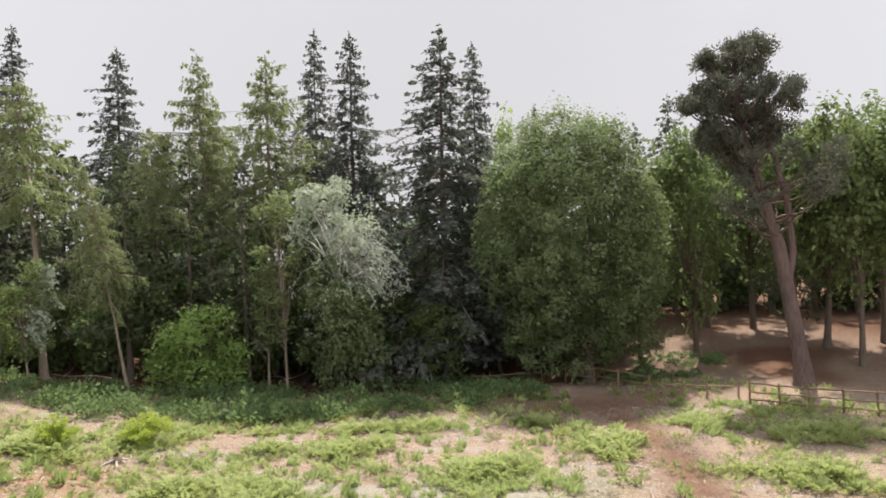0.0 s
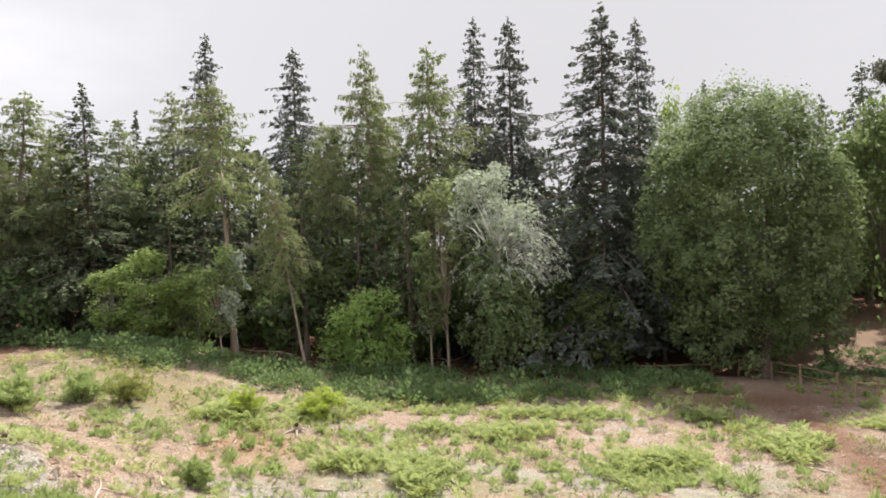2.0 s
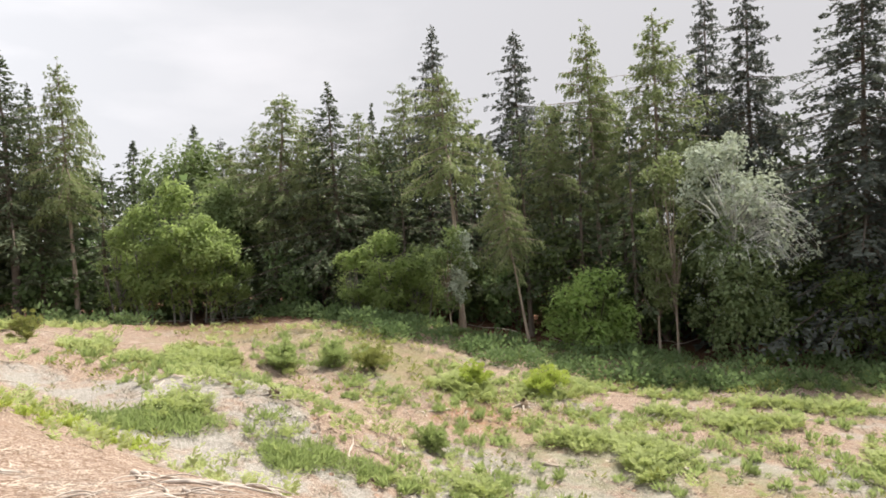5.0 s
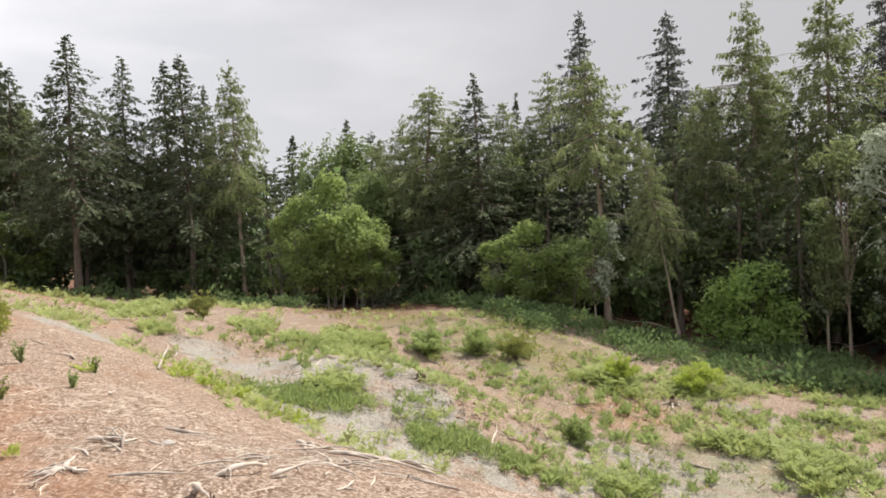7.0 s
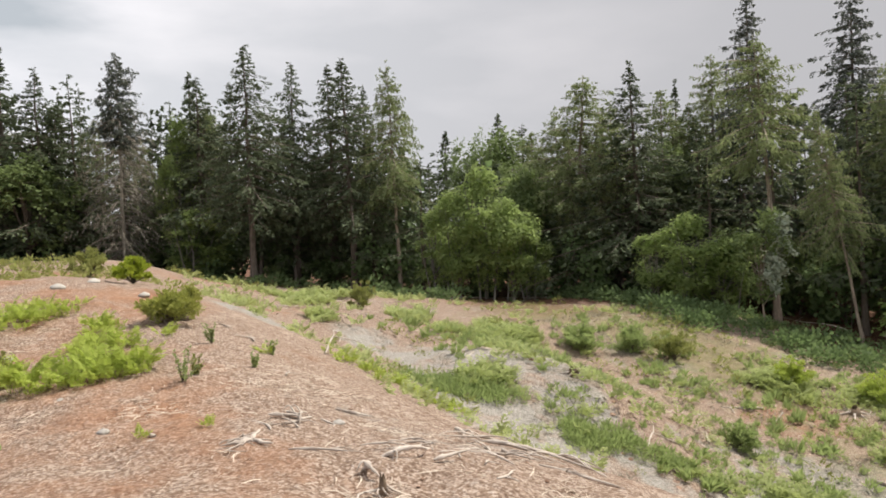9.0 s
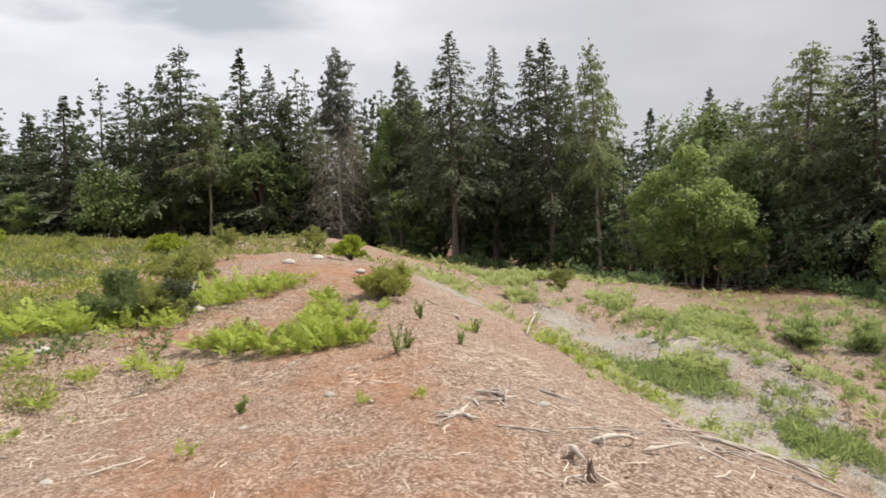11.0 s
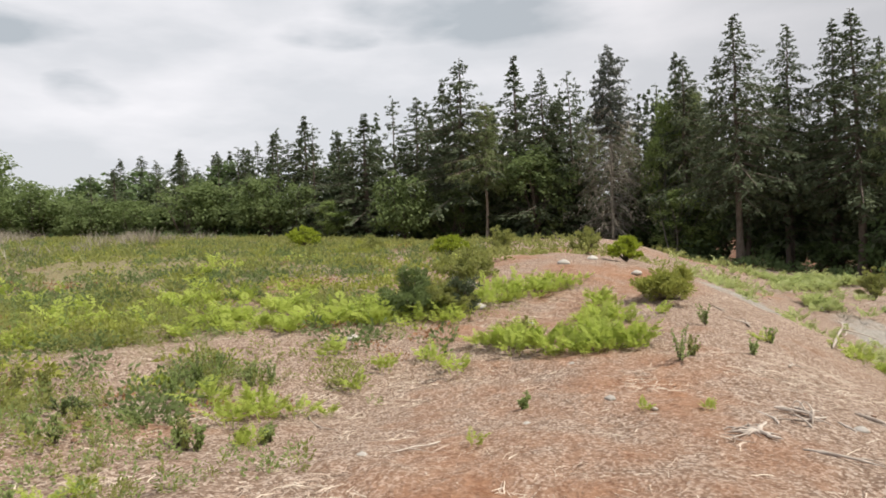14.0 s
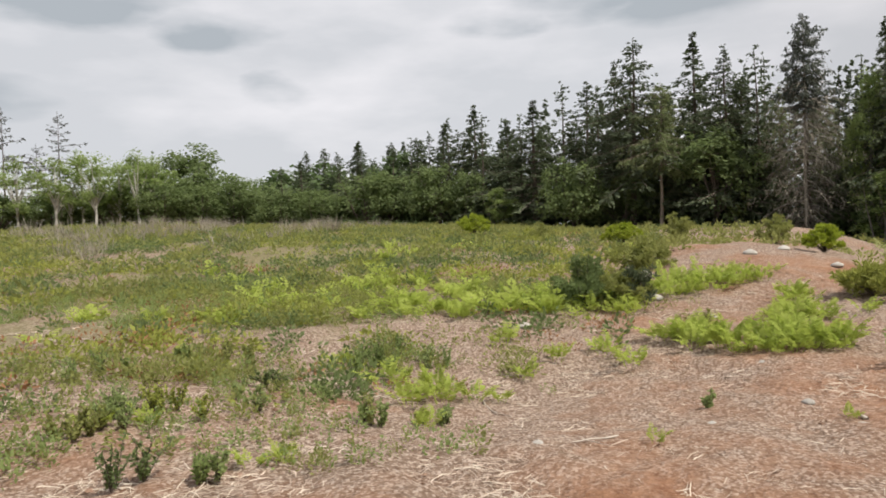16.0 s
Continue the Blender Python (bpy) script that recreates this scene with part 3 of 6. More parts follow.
def birch(x, y, h, r, base=0.3, lean=0.0, way=0.0):
    v = ("birch", int(rng.integers(0, 2)))
    make = lambda: grown("birch_tree", leafy(9, 2.0, 0.12, 24, 270, 24, 0.19, 0.27, hang=0.6, stems=4, trunk_r=0.10, limb=0.5, lobe=0.6), (M_BARK_BIRCH, M_BARK_BIRCH, M_BIRCH), "slim birch with a pale trunk and light green leaves", "tree", "birches")
    return stand(v, make, x, y, h, r, 9, 2.0, lean, way)


def thin_birch(x, y, h, r, base=0.3, lean=0.0, way=0.0):
    v = ("thinbirch", int(rng.integers(0, 2)))
    make = lambda: grown("birch_tree", leafy(10, 1.4, 0.3, 14, 70, 22, 0.2, 0.3, hang=0.5, trunk_r=0.13, limb=0.9, lobe=0.6), (M_BARK_WHITE, M_BARK_WHITE, M_BIRCH), "thin pale-stemmed birch with sparse leaves beyond the heath", "tree", "birches")
    return stand(v, make, x, y, h, r, 10, 1.4, lean, way)


def bush(x, y, h, r, material=None, label="rounded green bush at the wood's edge", per=30):
    mt = material or M_BIRCH
    v = ("bush", mt.name, per, label)
    make = lambda: grown("bush", leafy(3.2, 2.0, 0.02, 22, 230 if per > 20 else 120, per, 0.16 if per > 20 else 0.27, 0.3, 0.1, trunk_r=0.05, stems=3, limb=0.5, lobe=0.46), (M_BARK, M_BARK, mt), label, "bush", "bushes")
    return stand(v, make, x, y, h, r, 3.2, 2.0, label=label)


def far_pine(x, y, h, r, base=0.5, lean=0.0, way=0.0):
    v = ("farpine", 0)
    make = lambda: grown("scots_pine", conifer(12, 1.7, 0.42, 0.5, -0.1, 0.55, 0.2, 0.3, 0.05, 1.0, 0.5, 0.45, every=4, twig=0.2, per=5, full=0.75), (M_BARK_PINE, M_BARK_PINE, M_PINE), "slender scots pine with a bare trunk beyond the heath", "tree", "far pines")
    return stand(v, make, x, y, h, r, 12, 1.8, lean, way)


def sapling(x, y, h, r, base=0.3, lean=0.0, way=0.0):
    ob = grown("young_tree", leafy(h, r, 0.2, 26, 120, 24, 0.17, 0.24, trunk_r=0.085, limb=0.35, lobe=0.5), (M_BARK_PALE, M_BARK_PALE, M_LARCH), "tall thin young tree with sparse yellow-green leaves", "tree")
    ob.matrix_basis = pose(x, y, float(ground_z(x, y)) - 0.05) @ Matrix.Rotation(radians(lean), 4, Vector((math.cos(radians(way)), math.sin(radians(way)), 0)))
    return ob


# ---- ground ----
def wood_edge(az):
    """How far off the wood begins, by the bearing in degrees to the left of +y."""
    return np.interp(az, [-180, -70, -33, -20, -8, 5, 25, 35, 45, 60, 70, 80, 95, 110, 125, 142, 180], [70, 60, 37, 40, 40, 37.5, 37.5, 39, 40, 40.5, 45, 50, 54, 64, 78, 86, 80])


def track_x(y):
    """The trodden track from the fence gap up the slope."""
    return 6.9 + 0.35 * np.sin(0.3 * (np.asarray(y) - 19)) - 0.02 * soft(np.asarray(y) - 29) ** 2


def bearing(x, y):
    return np.degrees(np.arctan2(-x, y))


# bare pale sand, and brown knolls of debris: x, y, half sizes
SAND = ((-14.2, 10.8, 2.2, 1.1), (-21.2, 10.9, 2.4, 1.3), (-8.1, 17.8, 2.0, 1.3), (-18.1, 11.9, 1.4, 0.9), (-21.0, 6.9, 2.5, 1.2), (-13.6, 12.6, 1.6, 1.0), (-2.2, 21.4, 1.6, 0.8), (-17.0, 13.0, 1.5, 0.7))
DEBRIS = ((-15.4, 17.9, 3.0, 2.0), (-12.2, 20.6, 3.0, 1.8), (-18.0, 18.6, 2.5, 1.5), (-13.6, 15.4, 1.5, 1.2), (-11.5, 23.0, 2.5, 1.2))


def build_ground():
    rr = np.concatenate([[0.002, 0.15], np.linspace(0.3, 14, 110), np.linspace(14.3, 48, 80), np.geomspace(48.6, 3000, 46)])
    na = 360
    a = np.arange(na) / na * 2 * np.pi
    X = (rr[:, None] * np.cos(a)).ravel()
    Y = (rr[:, None] * np.sin(a)).ravel()
    d = np.hypot(X, Y)
    Z = ground_z(X, Y) + (0.035 * vnoise(X, Y, 0.45, 5) + 0.02 * vnoise(X, Y, 0.2, 6)) * step(60, 20, d)
    V = np.stack([X, Y, Z], 1)
    k = len(rr)
    i = (np.arange(k - 1)[:, None] * na + np.arange(na)).ravel()
    j = (np.arange(k - 1)[:, None] * na + (np.arange(na) + 1) % na).ravel()
    F = np.stack([i, i + na, j + na, j], 1)
    me = quads("ground", V, F, M_GROUND, True)
    az = bearing(V[:, 0], V[:, 1])
    d = np.hypot(V[:, 0], V[:, 1])
    x, y = V[:, 0], V[:, 1]
    wood = step(-1.5, 1.0, d - wood_edge(az) + 1.2 * vnoise(x, y, 3, 8))
    track = np.exp(-((x - track_x(y)) / 1.0) ** 2) * step(15, 18, y) * step(34, 30, y)
    track = np.maximum(track, hill(x, y, 6.5, 32, 4.5, 2.6))
    wood = wood * (1 - 0.6 * step(-8, -12, az) * step(62, 52, d) * step(-0.4, 0.2, vnoise(x, y, 4.5, 14) + 0.35))
    # tree shade before the west birches, painted in with the litter colour
    wood = np.maximum(wood, 0.55 * np.clip(1.5 * hill(x, y, -31, 25.5, 6, 4), 0, 1))
    wood = np.maximum(wood, 0.85 * np.clip(track, 0, 1))
    # the last hill paints the same tree shade with the dark moss colour
    green = 0.15 + 0.35 * step(12, 18, y) * step(-30, -24, x) + 0.62 * step(0, -8, y) * step(6, 12, d) + 0.25 * vnoise(x, y, 4, 9) + 0.55 * hill(x, y, -27, 24.5, 9, 3.5)
    pale = 0.25 + 0.35 * vnoise(x, y, 3.1, 11) + 0.6 * hill(x, y, -12, 11, 6, 4.5) + 0.45 * hill(x, y, -5, 20, 10, 3.5) + 0.3 * hill(x, y, -18, 14, 5, 4) + 0.3 * hill(x, y, -6, -1.2, 3.5, 1.2)
    pale = pale + 0.2 * step(13, 17, y) * step(60, 40, d)
    for px, py, pr, ps in SAND:
        pale = pale + 0.75 * hill(x, y, px, py, pr, ps)
    for px, py, pr, ps in DEBRIS:
        pale = pale - 0.4 * hill(x, y, px, py, pr, ps)
    pale = pale - 0.6 * hill(x, y, -7.9, -6.9, 1.6, 1.0)
    pale = pale - 0.6 * hill(x, y, -5.5, 1.0, 2.6, 1.6) + 0.35 * hill(x, y, -7.5, 3.6, 3.5, 1.1) + 0.3 * hill(x, y, -5.5, -3.0, 2.0, 1.0) - 0.35 * hill(x, y, -14.0, 2.0, 3.0, 1.5) - 0.02 * step(1.5, -1.5, y) * step(15, 10, d)
    col = np.stack([np.clip(wood, 0, 1), np.clip(green, 0, 1), np.clip(pale, 0, 1), np.ones_like(d)], 1).astype(np.float32)
    at = me.color_attributes.new("cover", "FLOAT_COLOR", "POINT")
    at.data.foreach_set("color", col.ravel())
    ob = new("ground", me)
    return tagged(ob, "reddish heath soil strewn with bark chips and dead stalks", "ground", kind="structure")


build_ground()


# ---- trees of the wood's edge: place, height, half width, clear stem, lean ----
broadleaf(22.1, 37.4, 14.0, 2.83, 0.56, -1.7, 59)
thin_spruce(21.2, 42.4, 13.2, 2.32, 0.53, 0.0, 63)
broadleaf(15.2, 42.8, 14.1, 2.77, 0.19, -2.6, 70)
spruce(18.9, 57.4, 18.1, 1.97, 0.20, 0.0, 72)
spruce(7.8, 55.9, 18.6, 1.61, 0.22, 0.0, 82)
thin_birch(4.7, 50.3, 17.8, 1.64, 0.49, 0.0, 85)
fir(0.0, 43.0, 21.5, 3.67, 0.06, 0.6, 90)
fir(2.4, 47.4, 21.7, 2.32, 0.02, 0.0, 87)
fir(-8.7, 47.7, 22.8, 2.37, 0.06, 0.6, 100)
fir(-6.0, 46.1, 22.1, 2.83, 0.07, 0.6, 97)
larch(-10.7, 43.2, 20.0, 3.07, 0.42, -0.1, 104)
larch(-14.4, 43.1, 19.6, 2.29, 0.48, -1.5, 109)
larch(-14.6, 45.2, 16.3, 1.74, 0.57, -0.5, 108)
larch(-16.3, 40.3, 14.4, 1.77, 0.57, -2.2, 112)
fir(-22.0, 47.6, 19.7, 2.78, 0.37, 0.0, 115)
larch(-20.8, 35.9, 15.8, 2.36, 0.54, -3.4, 120)
fir(-27.5, 44.7, 20.6, 2.35, 0.36, 0.2, 122)
broadleaf(-56.7, 45.1, 16.2, 4.44, 0.15, 0.0, 142)
larch(-34.1, 33.7, 14.9, 3.04, 0.43, 4.8, 136)
spruce(-29.4, 35.1, 15.1, 2.83, 0.02, -1.4, 130)
spruce(-47.7, 64.1, 19.3, 1.96, 0.02, 0.0, 127)
larch(-37.6, 36.3, 12.9, 2.56, 0.35, -0.7, 136)
larch(-30.7, 45.0, 16.7, 2.57, 0.12, 0.0, 124)
larch(-34.2, 38.1, 13.7, 2.75, 0.13, 0.0, 132)
larch(-32.1, 41.2, 14.4, 2.56, 0.16, 0.0, 128)
larch(-40.4, 36.4, 12.2, 2.66, 0.22, 0.0, 138)
larch(-31.4, 43.2, 13.3, 2.39, 0.10, 0.0, 126)
broadleaf(-31.1, 40.7, 10.3, 2.50, 0.22, -0.4, 127)
thin_spruce(-33.8, 37.0, 12.9, 1.63, 0.35, 0.0, 133)
spruce(-51.0, 13.9, 14.6, 2.59, 0.13, 0.0, 165)
spruce(-44.1, 15.2, 15.4, 2.58, 0.29, -0.2, 161)
spruce(-46.5, 19.2, 16.0, 2.14, 0.20, 0.0, 158)
spruce(-45.6, 21.4, 16.3, 2.46, 0.13, 1.1, 155)
spruce(-41.6, 21.1, 15.6, 2.96, 0.15, -0.5, 153)
spruce(-46.7, 24.8, 15.8, 1.94, 0.15, 0.7, 152)
larch(-39.0, 23.1, 15.0, 1.85, 0.44, -1.3, 149)
spruce(-66.2, 54.0, 18.6, 2.79, 0.12, 0.0, 141)
broadleaf(-59.5, 46.3, 15.4, 3.82, 0.29, 0.0, 142)
spruce(-64.0, 44.4, 15.9, 2.55, 0.18, 0.0, 145)
spruce(-60.5, 52.9, 16.4, 1.97, 0.13, 0.0, 139)
larch(-53.5, 14.1, 13.2, 2.26, 0.36, 3.8, 165)
birch(-48.7, 12.8, 5.1, 2.46, 0.11, 5.3, 165)
spruce(-75.0, -34.7, 9.8, 2.37, 0.02, 0.0, -155)
spruce(-76.4, -31.5, 9.8, 2.03, 0.02, 0.0, -157)
spruce(-75.8, -29.3, 10.1, 1.99, 0.02, 0.0, -159)
spruce(-75.1, -27.1, 10.2, 2.09, 0.02, 0.0, -160)
spruce(-70.6, -22.7, 10.9, 2.73, 0.02, 0.0, -162)
spruce(-66.1, -17.8, 12.2, 2.52, 0.02, 0.0, -165)
spruce(-65.5, -14.5, 10.1, 2.30, 0.02, 0.0, -167)
spruce(-59.0, -10.7, 11.2, 2.84, 0.02, 0.0, -170)
spruce(-62.5, -6.8, 13.4, 2.46, 0.04, 0.0, -174)
spruce(-65.5, -4.5, 16.0, 1.88, 0.04, 0.0, -176)
spruce(-57.1, -2.7, 15.7, 2.57, 0.31, 1.1, -177)
larch(-54.3, -0.5, 11.4, 1.86, 0.39, 0.1, -179)
spruce(-60.0, 2.4, 16.6, 2.69, 0.10, 0.0, 178)
spruce(-55.6, 4.2, 14.0, 2.64, 0.10, 0.0, 176)
thin_spruce(-63.8, 7.9, 15.7, 1.84, 0.16, 0.0, 173)
thin_spruce(-61.5, 12.9, 13.8, 2.05, 0.19, 0.0, 168)
spruce(-58.1, 15.1, 17.0, 2.20, 0.09, 0.5, 165)
birch(-51.4, 12.5, 11.8, 1.47, 0.40, 0.0, 166)
larch(-59.0, 16.9, 14.4, 2.51, 0.42, 0.0, 164)
thin_spruce(-61.2, 19.5, 17.5, 2.10, 0.11, 0.0, 162)
spruce(-56.9, 5.4, 12.0, 2.80, 0.02, 0.0, 175)
broadleaf(-55.3, -7.1, 5.6, 2.73, 0.03, 0.0, -173)
broadleaf(-53.5, 3.2, 7.9, 3.15, 0.02, 0.0, 177)
broadleaf(-49.7, 13.6, 5.2, 2.18, 0.20, 0.0, 165)
birch(-57.0, -13.5, 3.3, 1.63, 0.02, 0.0, -167)
broadleaf(-65.1, -29.1, 5.3, 4.08, 0.02, 0.0, -156)
broadleaf(-64.9, -26.0, 5.1, 3.14, 0.02, 0.0, -158)
broadleaf(-62.3, -20.8, 5.8, 3.22, 0.02, 0.0, -161)
broadleaf(-61.7, -17.8, 4.8, 2.36, 0.02, 0.0, -164)
broadleaf(-76.5, -58.6, 12.2, 5.68, 0.11, 0.0, -142)
broadleaf(-77.0, -63.1, 11.6, 4.89, 0.12, 0.0, -141)
broadleaf(-79.6, -48.5, 8.3, 6.10, 0.02, 0.0, -149)
broadleaf(-80.6, -40.0, 7.2, 4.42, 0.02, 0.0, -154)
broadleaf(-80.0, -33.6, 5.2, 3.90, 0.02, 0.0, -157)
broadleaf(-79.5, -54.5, 8.1, 4.73, 0.07, 0.0, -146)
thin_birch(-61.9, -63.0, 10.3, 2.46, 0.29, 0.0, -134)
thin_birch(-65.1, -62.1, 9.5, 2.65, 0.24, 0.0, -136)
thin_birch(-69.7, -61.8, 10.2, 3.05, 0.22, 0.0, -138)
thin_birch(-65.9, -56.4, 8.0, 2.41, 0.23, 0.0, -139)
for b_az, b_d, b_h in ((141.5, 84, 8.5), (139.6, 88, 9.4), (137.2, 85, 9.8), (136.1, 88, 9.0), (134.7, 84, 10.2), (133.0, 87, 9.6), (131.6, 84, 9.9), (130.4, 86, 9.2)):
    thin_birch(-math.sin(radians(b_az)) * b_d, math.cos(radians(b_az)) * b_d, b_h, 2.0, 0.3, rng.normal() * 3, rng.random() * 360)
thin_birch(-60.5, -70.8, 8.4, 3.05, 0.31, 0.0, -130)
far_pine(-65.9, -70.3, 16.0, 2.37, 0.61, 0.0, -133)
far_pine(-66.2, -74.3, 12.5, 2.28, 0.58, 0.0, -132)
far_pine(-61.6, -74.1, 16.1, 2.52, 0.55, 0.0, -130)
spruce(-87.0, -48.3, 11.6, 1.79, 0.10, 0.0, -151)
spruce(-88.4, -45.9, 12.1, 2.44, 0.09, 0.0, -153)
spruce(-87.6, -40.3, 12.6, 2.52, 0.07, 0.0, -155)
spruce(-86.4, -34.8, 11.7, 1.83, 0.04, 0.0, -158)
larch(-32.2, 32.0, 10.3, 0.89, 0.48, 0.0, 135)
larch(-30.8, 33.3, 10.4, 1.04, 0.43, -0.1, 133)
larch(-56.6, 7.9, 11.7, 1.12, 0.45, 0.0, 172)
larch(-56.1, 10.9, 11.1, 1.12, 0.52, 0.0, 169)
larch(-51.2, 18.0, 12.2, 1.24, 0.47, 0.0, 161)
larch(-16.1, 35.0, 11.8, 1.10, 0.42, -9.0, 115)
bush(-13.2, 36.7, 4.2, 2.47, M_BRIGHT, "bright green leafy bush at the foot of the wood")
silver_shrub(-19.2, 32.0, 6.4, 1.25, 0.02, 0.0, 121)
birch(-23.7, 32.7, 5.5, 2.17, 0.02, 0.0, 126)
birch(-25.5, 32.0, 4.7, 1.50, 0.02, 0.0, 129)
birch(-22.2, 33.8, 4.1, 1.58, 0.02, 0.0, 123)
broadleaf(-0.1, 40.0, 5.4, 2.14, 0.23, -6.3, 90)
broadleaf(-11.6, 40.9, 5.0, 2.07, 0.02, 0.0, 106)
broadleaf(-16.4, 40.3, 6.7, 2.47, 0.02, 0.0, 112)
broadleaf(-7.6, 41.3, 6.5, 2.05, 0.02, 0.0, 101)
broadleaf(-12.8, 40.5, 3.6, 2.07, 0.02, 0.0, 108)
broadleaf(-3.1, 42.4, 5.6, 2.42, 0.02, 0.0, 94)
broadleaf(3.2, 43.4, 5.3, 2.12, 0.02, 0.0, 86)
broadleaf(11.8, 42.9, 10.1, 2.17, 0.14, 3.1, 74)
broadleaf(9.3, 45.5, 6.5, 2.9, 0.02)
broadleaf(12.0, 49.5, 7.5, 3.2, 0.02)
broadleaf(15.5, 54.0, 7.0, 3.4, 0.02)
broadleaf(6.0, 46.5, 6.0, 2.8, 0.02)
sapling(-8.7, 37.5, 11.9, 1.35, 0.34, -2.6, 103)
sapling(-9.65, 37.4, 8.2, 0.8, 0.3, 1.0, 103)
birch(-33.9, 26.3, 8.4, 2.16, 0.02, 0.0, 142)
birch(-35.0, 24.8, 6.8, 1.82, 0.02, -0.8, 145)
birch(-32.9, 27.5, 6.8, 1.82, 0.02, 0.0, 140)
birch(-36.1, 24.2, 5.6, 1.59, 0.02, 0.0, 146)
birch(-32.6, 28.8, 5.0, 1.42, 0.02, 0.0, 138)
birch(-44.6, 35.7, 9.7, 2.80, 0.02, 0.0, 141)
broadleaf(22.6, 41.7, 13.1, 3.67, 0.56, 0.2, 61)
broadleaf(26.2, 41.9, 14.8, 3.62, 0.49, -0.0, 58)
broadleaf(21.1, 48.0, 13.6, 3.42, 0.55, 3.1, 66)
broadleaf(18.4, 49.1, 13.6, 2.99, 0.32, 0.0, 69)
broadleaf(24.6, 36.9, 12.9, 3.25, 0.42, 0.0, 56)
broadleaf(-36.2, 31.4, 8.9, 2.34, 0.11, 0.0, 139)
broadleaf(-24.2, 37.6, 5.3, 2.00, 0.02, 0.0, 123)
broadleaf(-21.8, 39.1, 4.1, 1.82, 0.02, 0.0, 119)
broadleaf(-57.0, -3.8, 4.7, 3.27, 0.04, 0.0, -176)
broadleaf(-58.6, -0.7, 4.2, 2.63, 0.10, 0.0, -179)
broadleaf(-52.9, 21.6, 6.6, 3.27, 0.18, 0.0, 158)
broadleaf(-52.2, 26.5, 6.2, 2.87, 0.20, 0.0, 153)


# ---- single trees that stand out ----
def crown_shift(parts, dx):
    """Moves the leaves and, towards their ends, the limbs sideways."""
    (tv, tf), (lv, lf), (cv, cf) = parts
    lv[:, 0] += dx * np.clip(np.hypot(lv[:, 0], lv[:, 1]) / 3, 0, 1)
    cv[:, 0] += dx
    return (tv, tf), (lv, lf), (cv, cf)


def round_tree(x, y):
    h, r = 15.7, 5.2
    ob = grown("lime_tree", crown_shift(leafy(h, r, 0.02, 90, 1700, 34, 0.17, 0.26, 0.9, trunk_r=0.26, round_=1.0, lobe=0.55, limb=0.3), -0.7), (M_BARK, M_BARK, M_LIME), "great round-headed lime tree in full green leaf by the fence", "tree")
    ob.matrix_basis = facing(x, y)
    n, per = 420, 34
    v = spread(n)
    v[:, 2] = np.where(v[:, 2] < -0.2, -v[:, 2], v[:, 2])
    c = np.array([-0.7, 0, h * 0.52]) + v * np.array([r * 0.97, r * 0.97, h * 0.47]) * (0.86 + 0.14 * rng.random((n, 1)))
    i = np.repeat(np.arange(n), per)
    q = c[i] + rng.normal(size=(n * per, 3)) * 0.3
    face = unit(v[i] + np.array([0, 0, 0.6]) + rng.normal(size=q.shape) * 0.5)
    d = unit(np.cross(face, rng.normal(size=q.shape)) + np.array([0, 0, -0.2])) * 0.17 * (0.6 + 0.8 * rng.random((len(q), 1)))
    part("outer_crown", quads("outer_crown", *blades(q, d, np.cross(face, d) * 0.36), M_LIME), ob, kind="stuff")
    V, F = leafy(8.6, 4.6, 0.1, 70, 620, 30, 0.18, 0.28, 1.0, top_heavy=0.2, hang=0.4, lobe=0.4)[2]
    V[:, 0] -= 0.5
    part("lower_crown", quads("lower_crown", V, F, M_LIME), ob, "hanging lower leaves", kind="stuff")


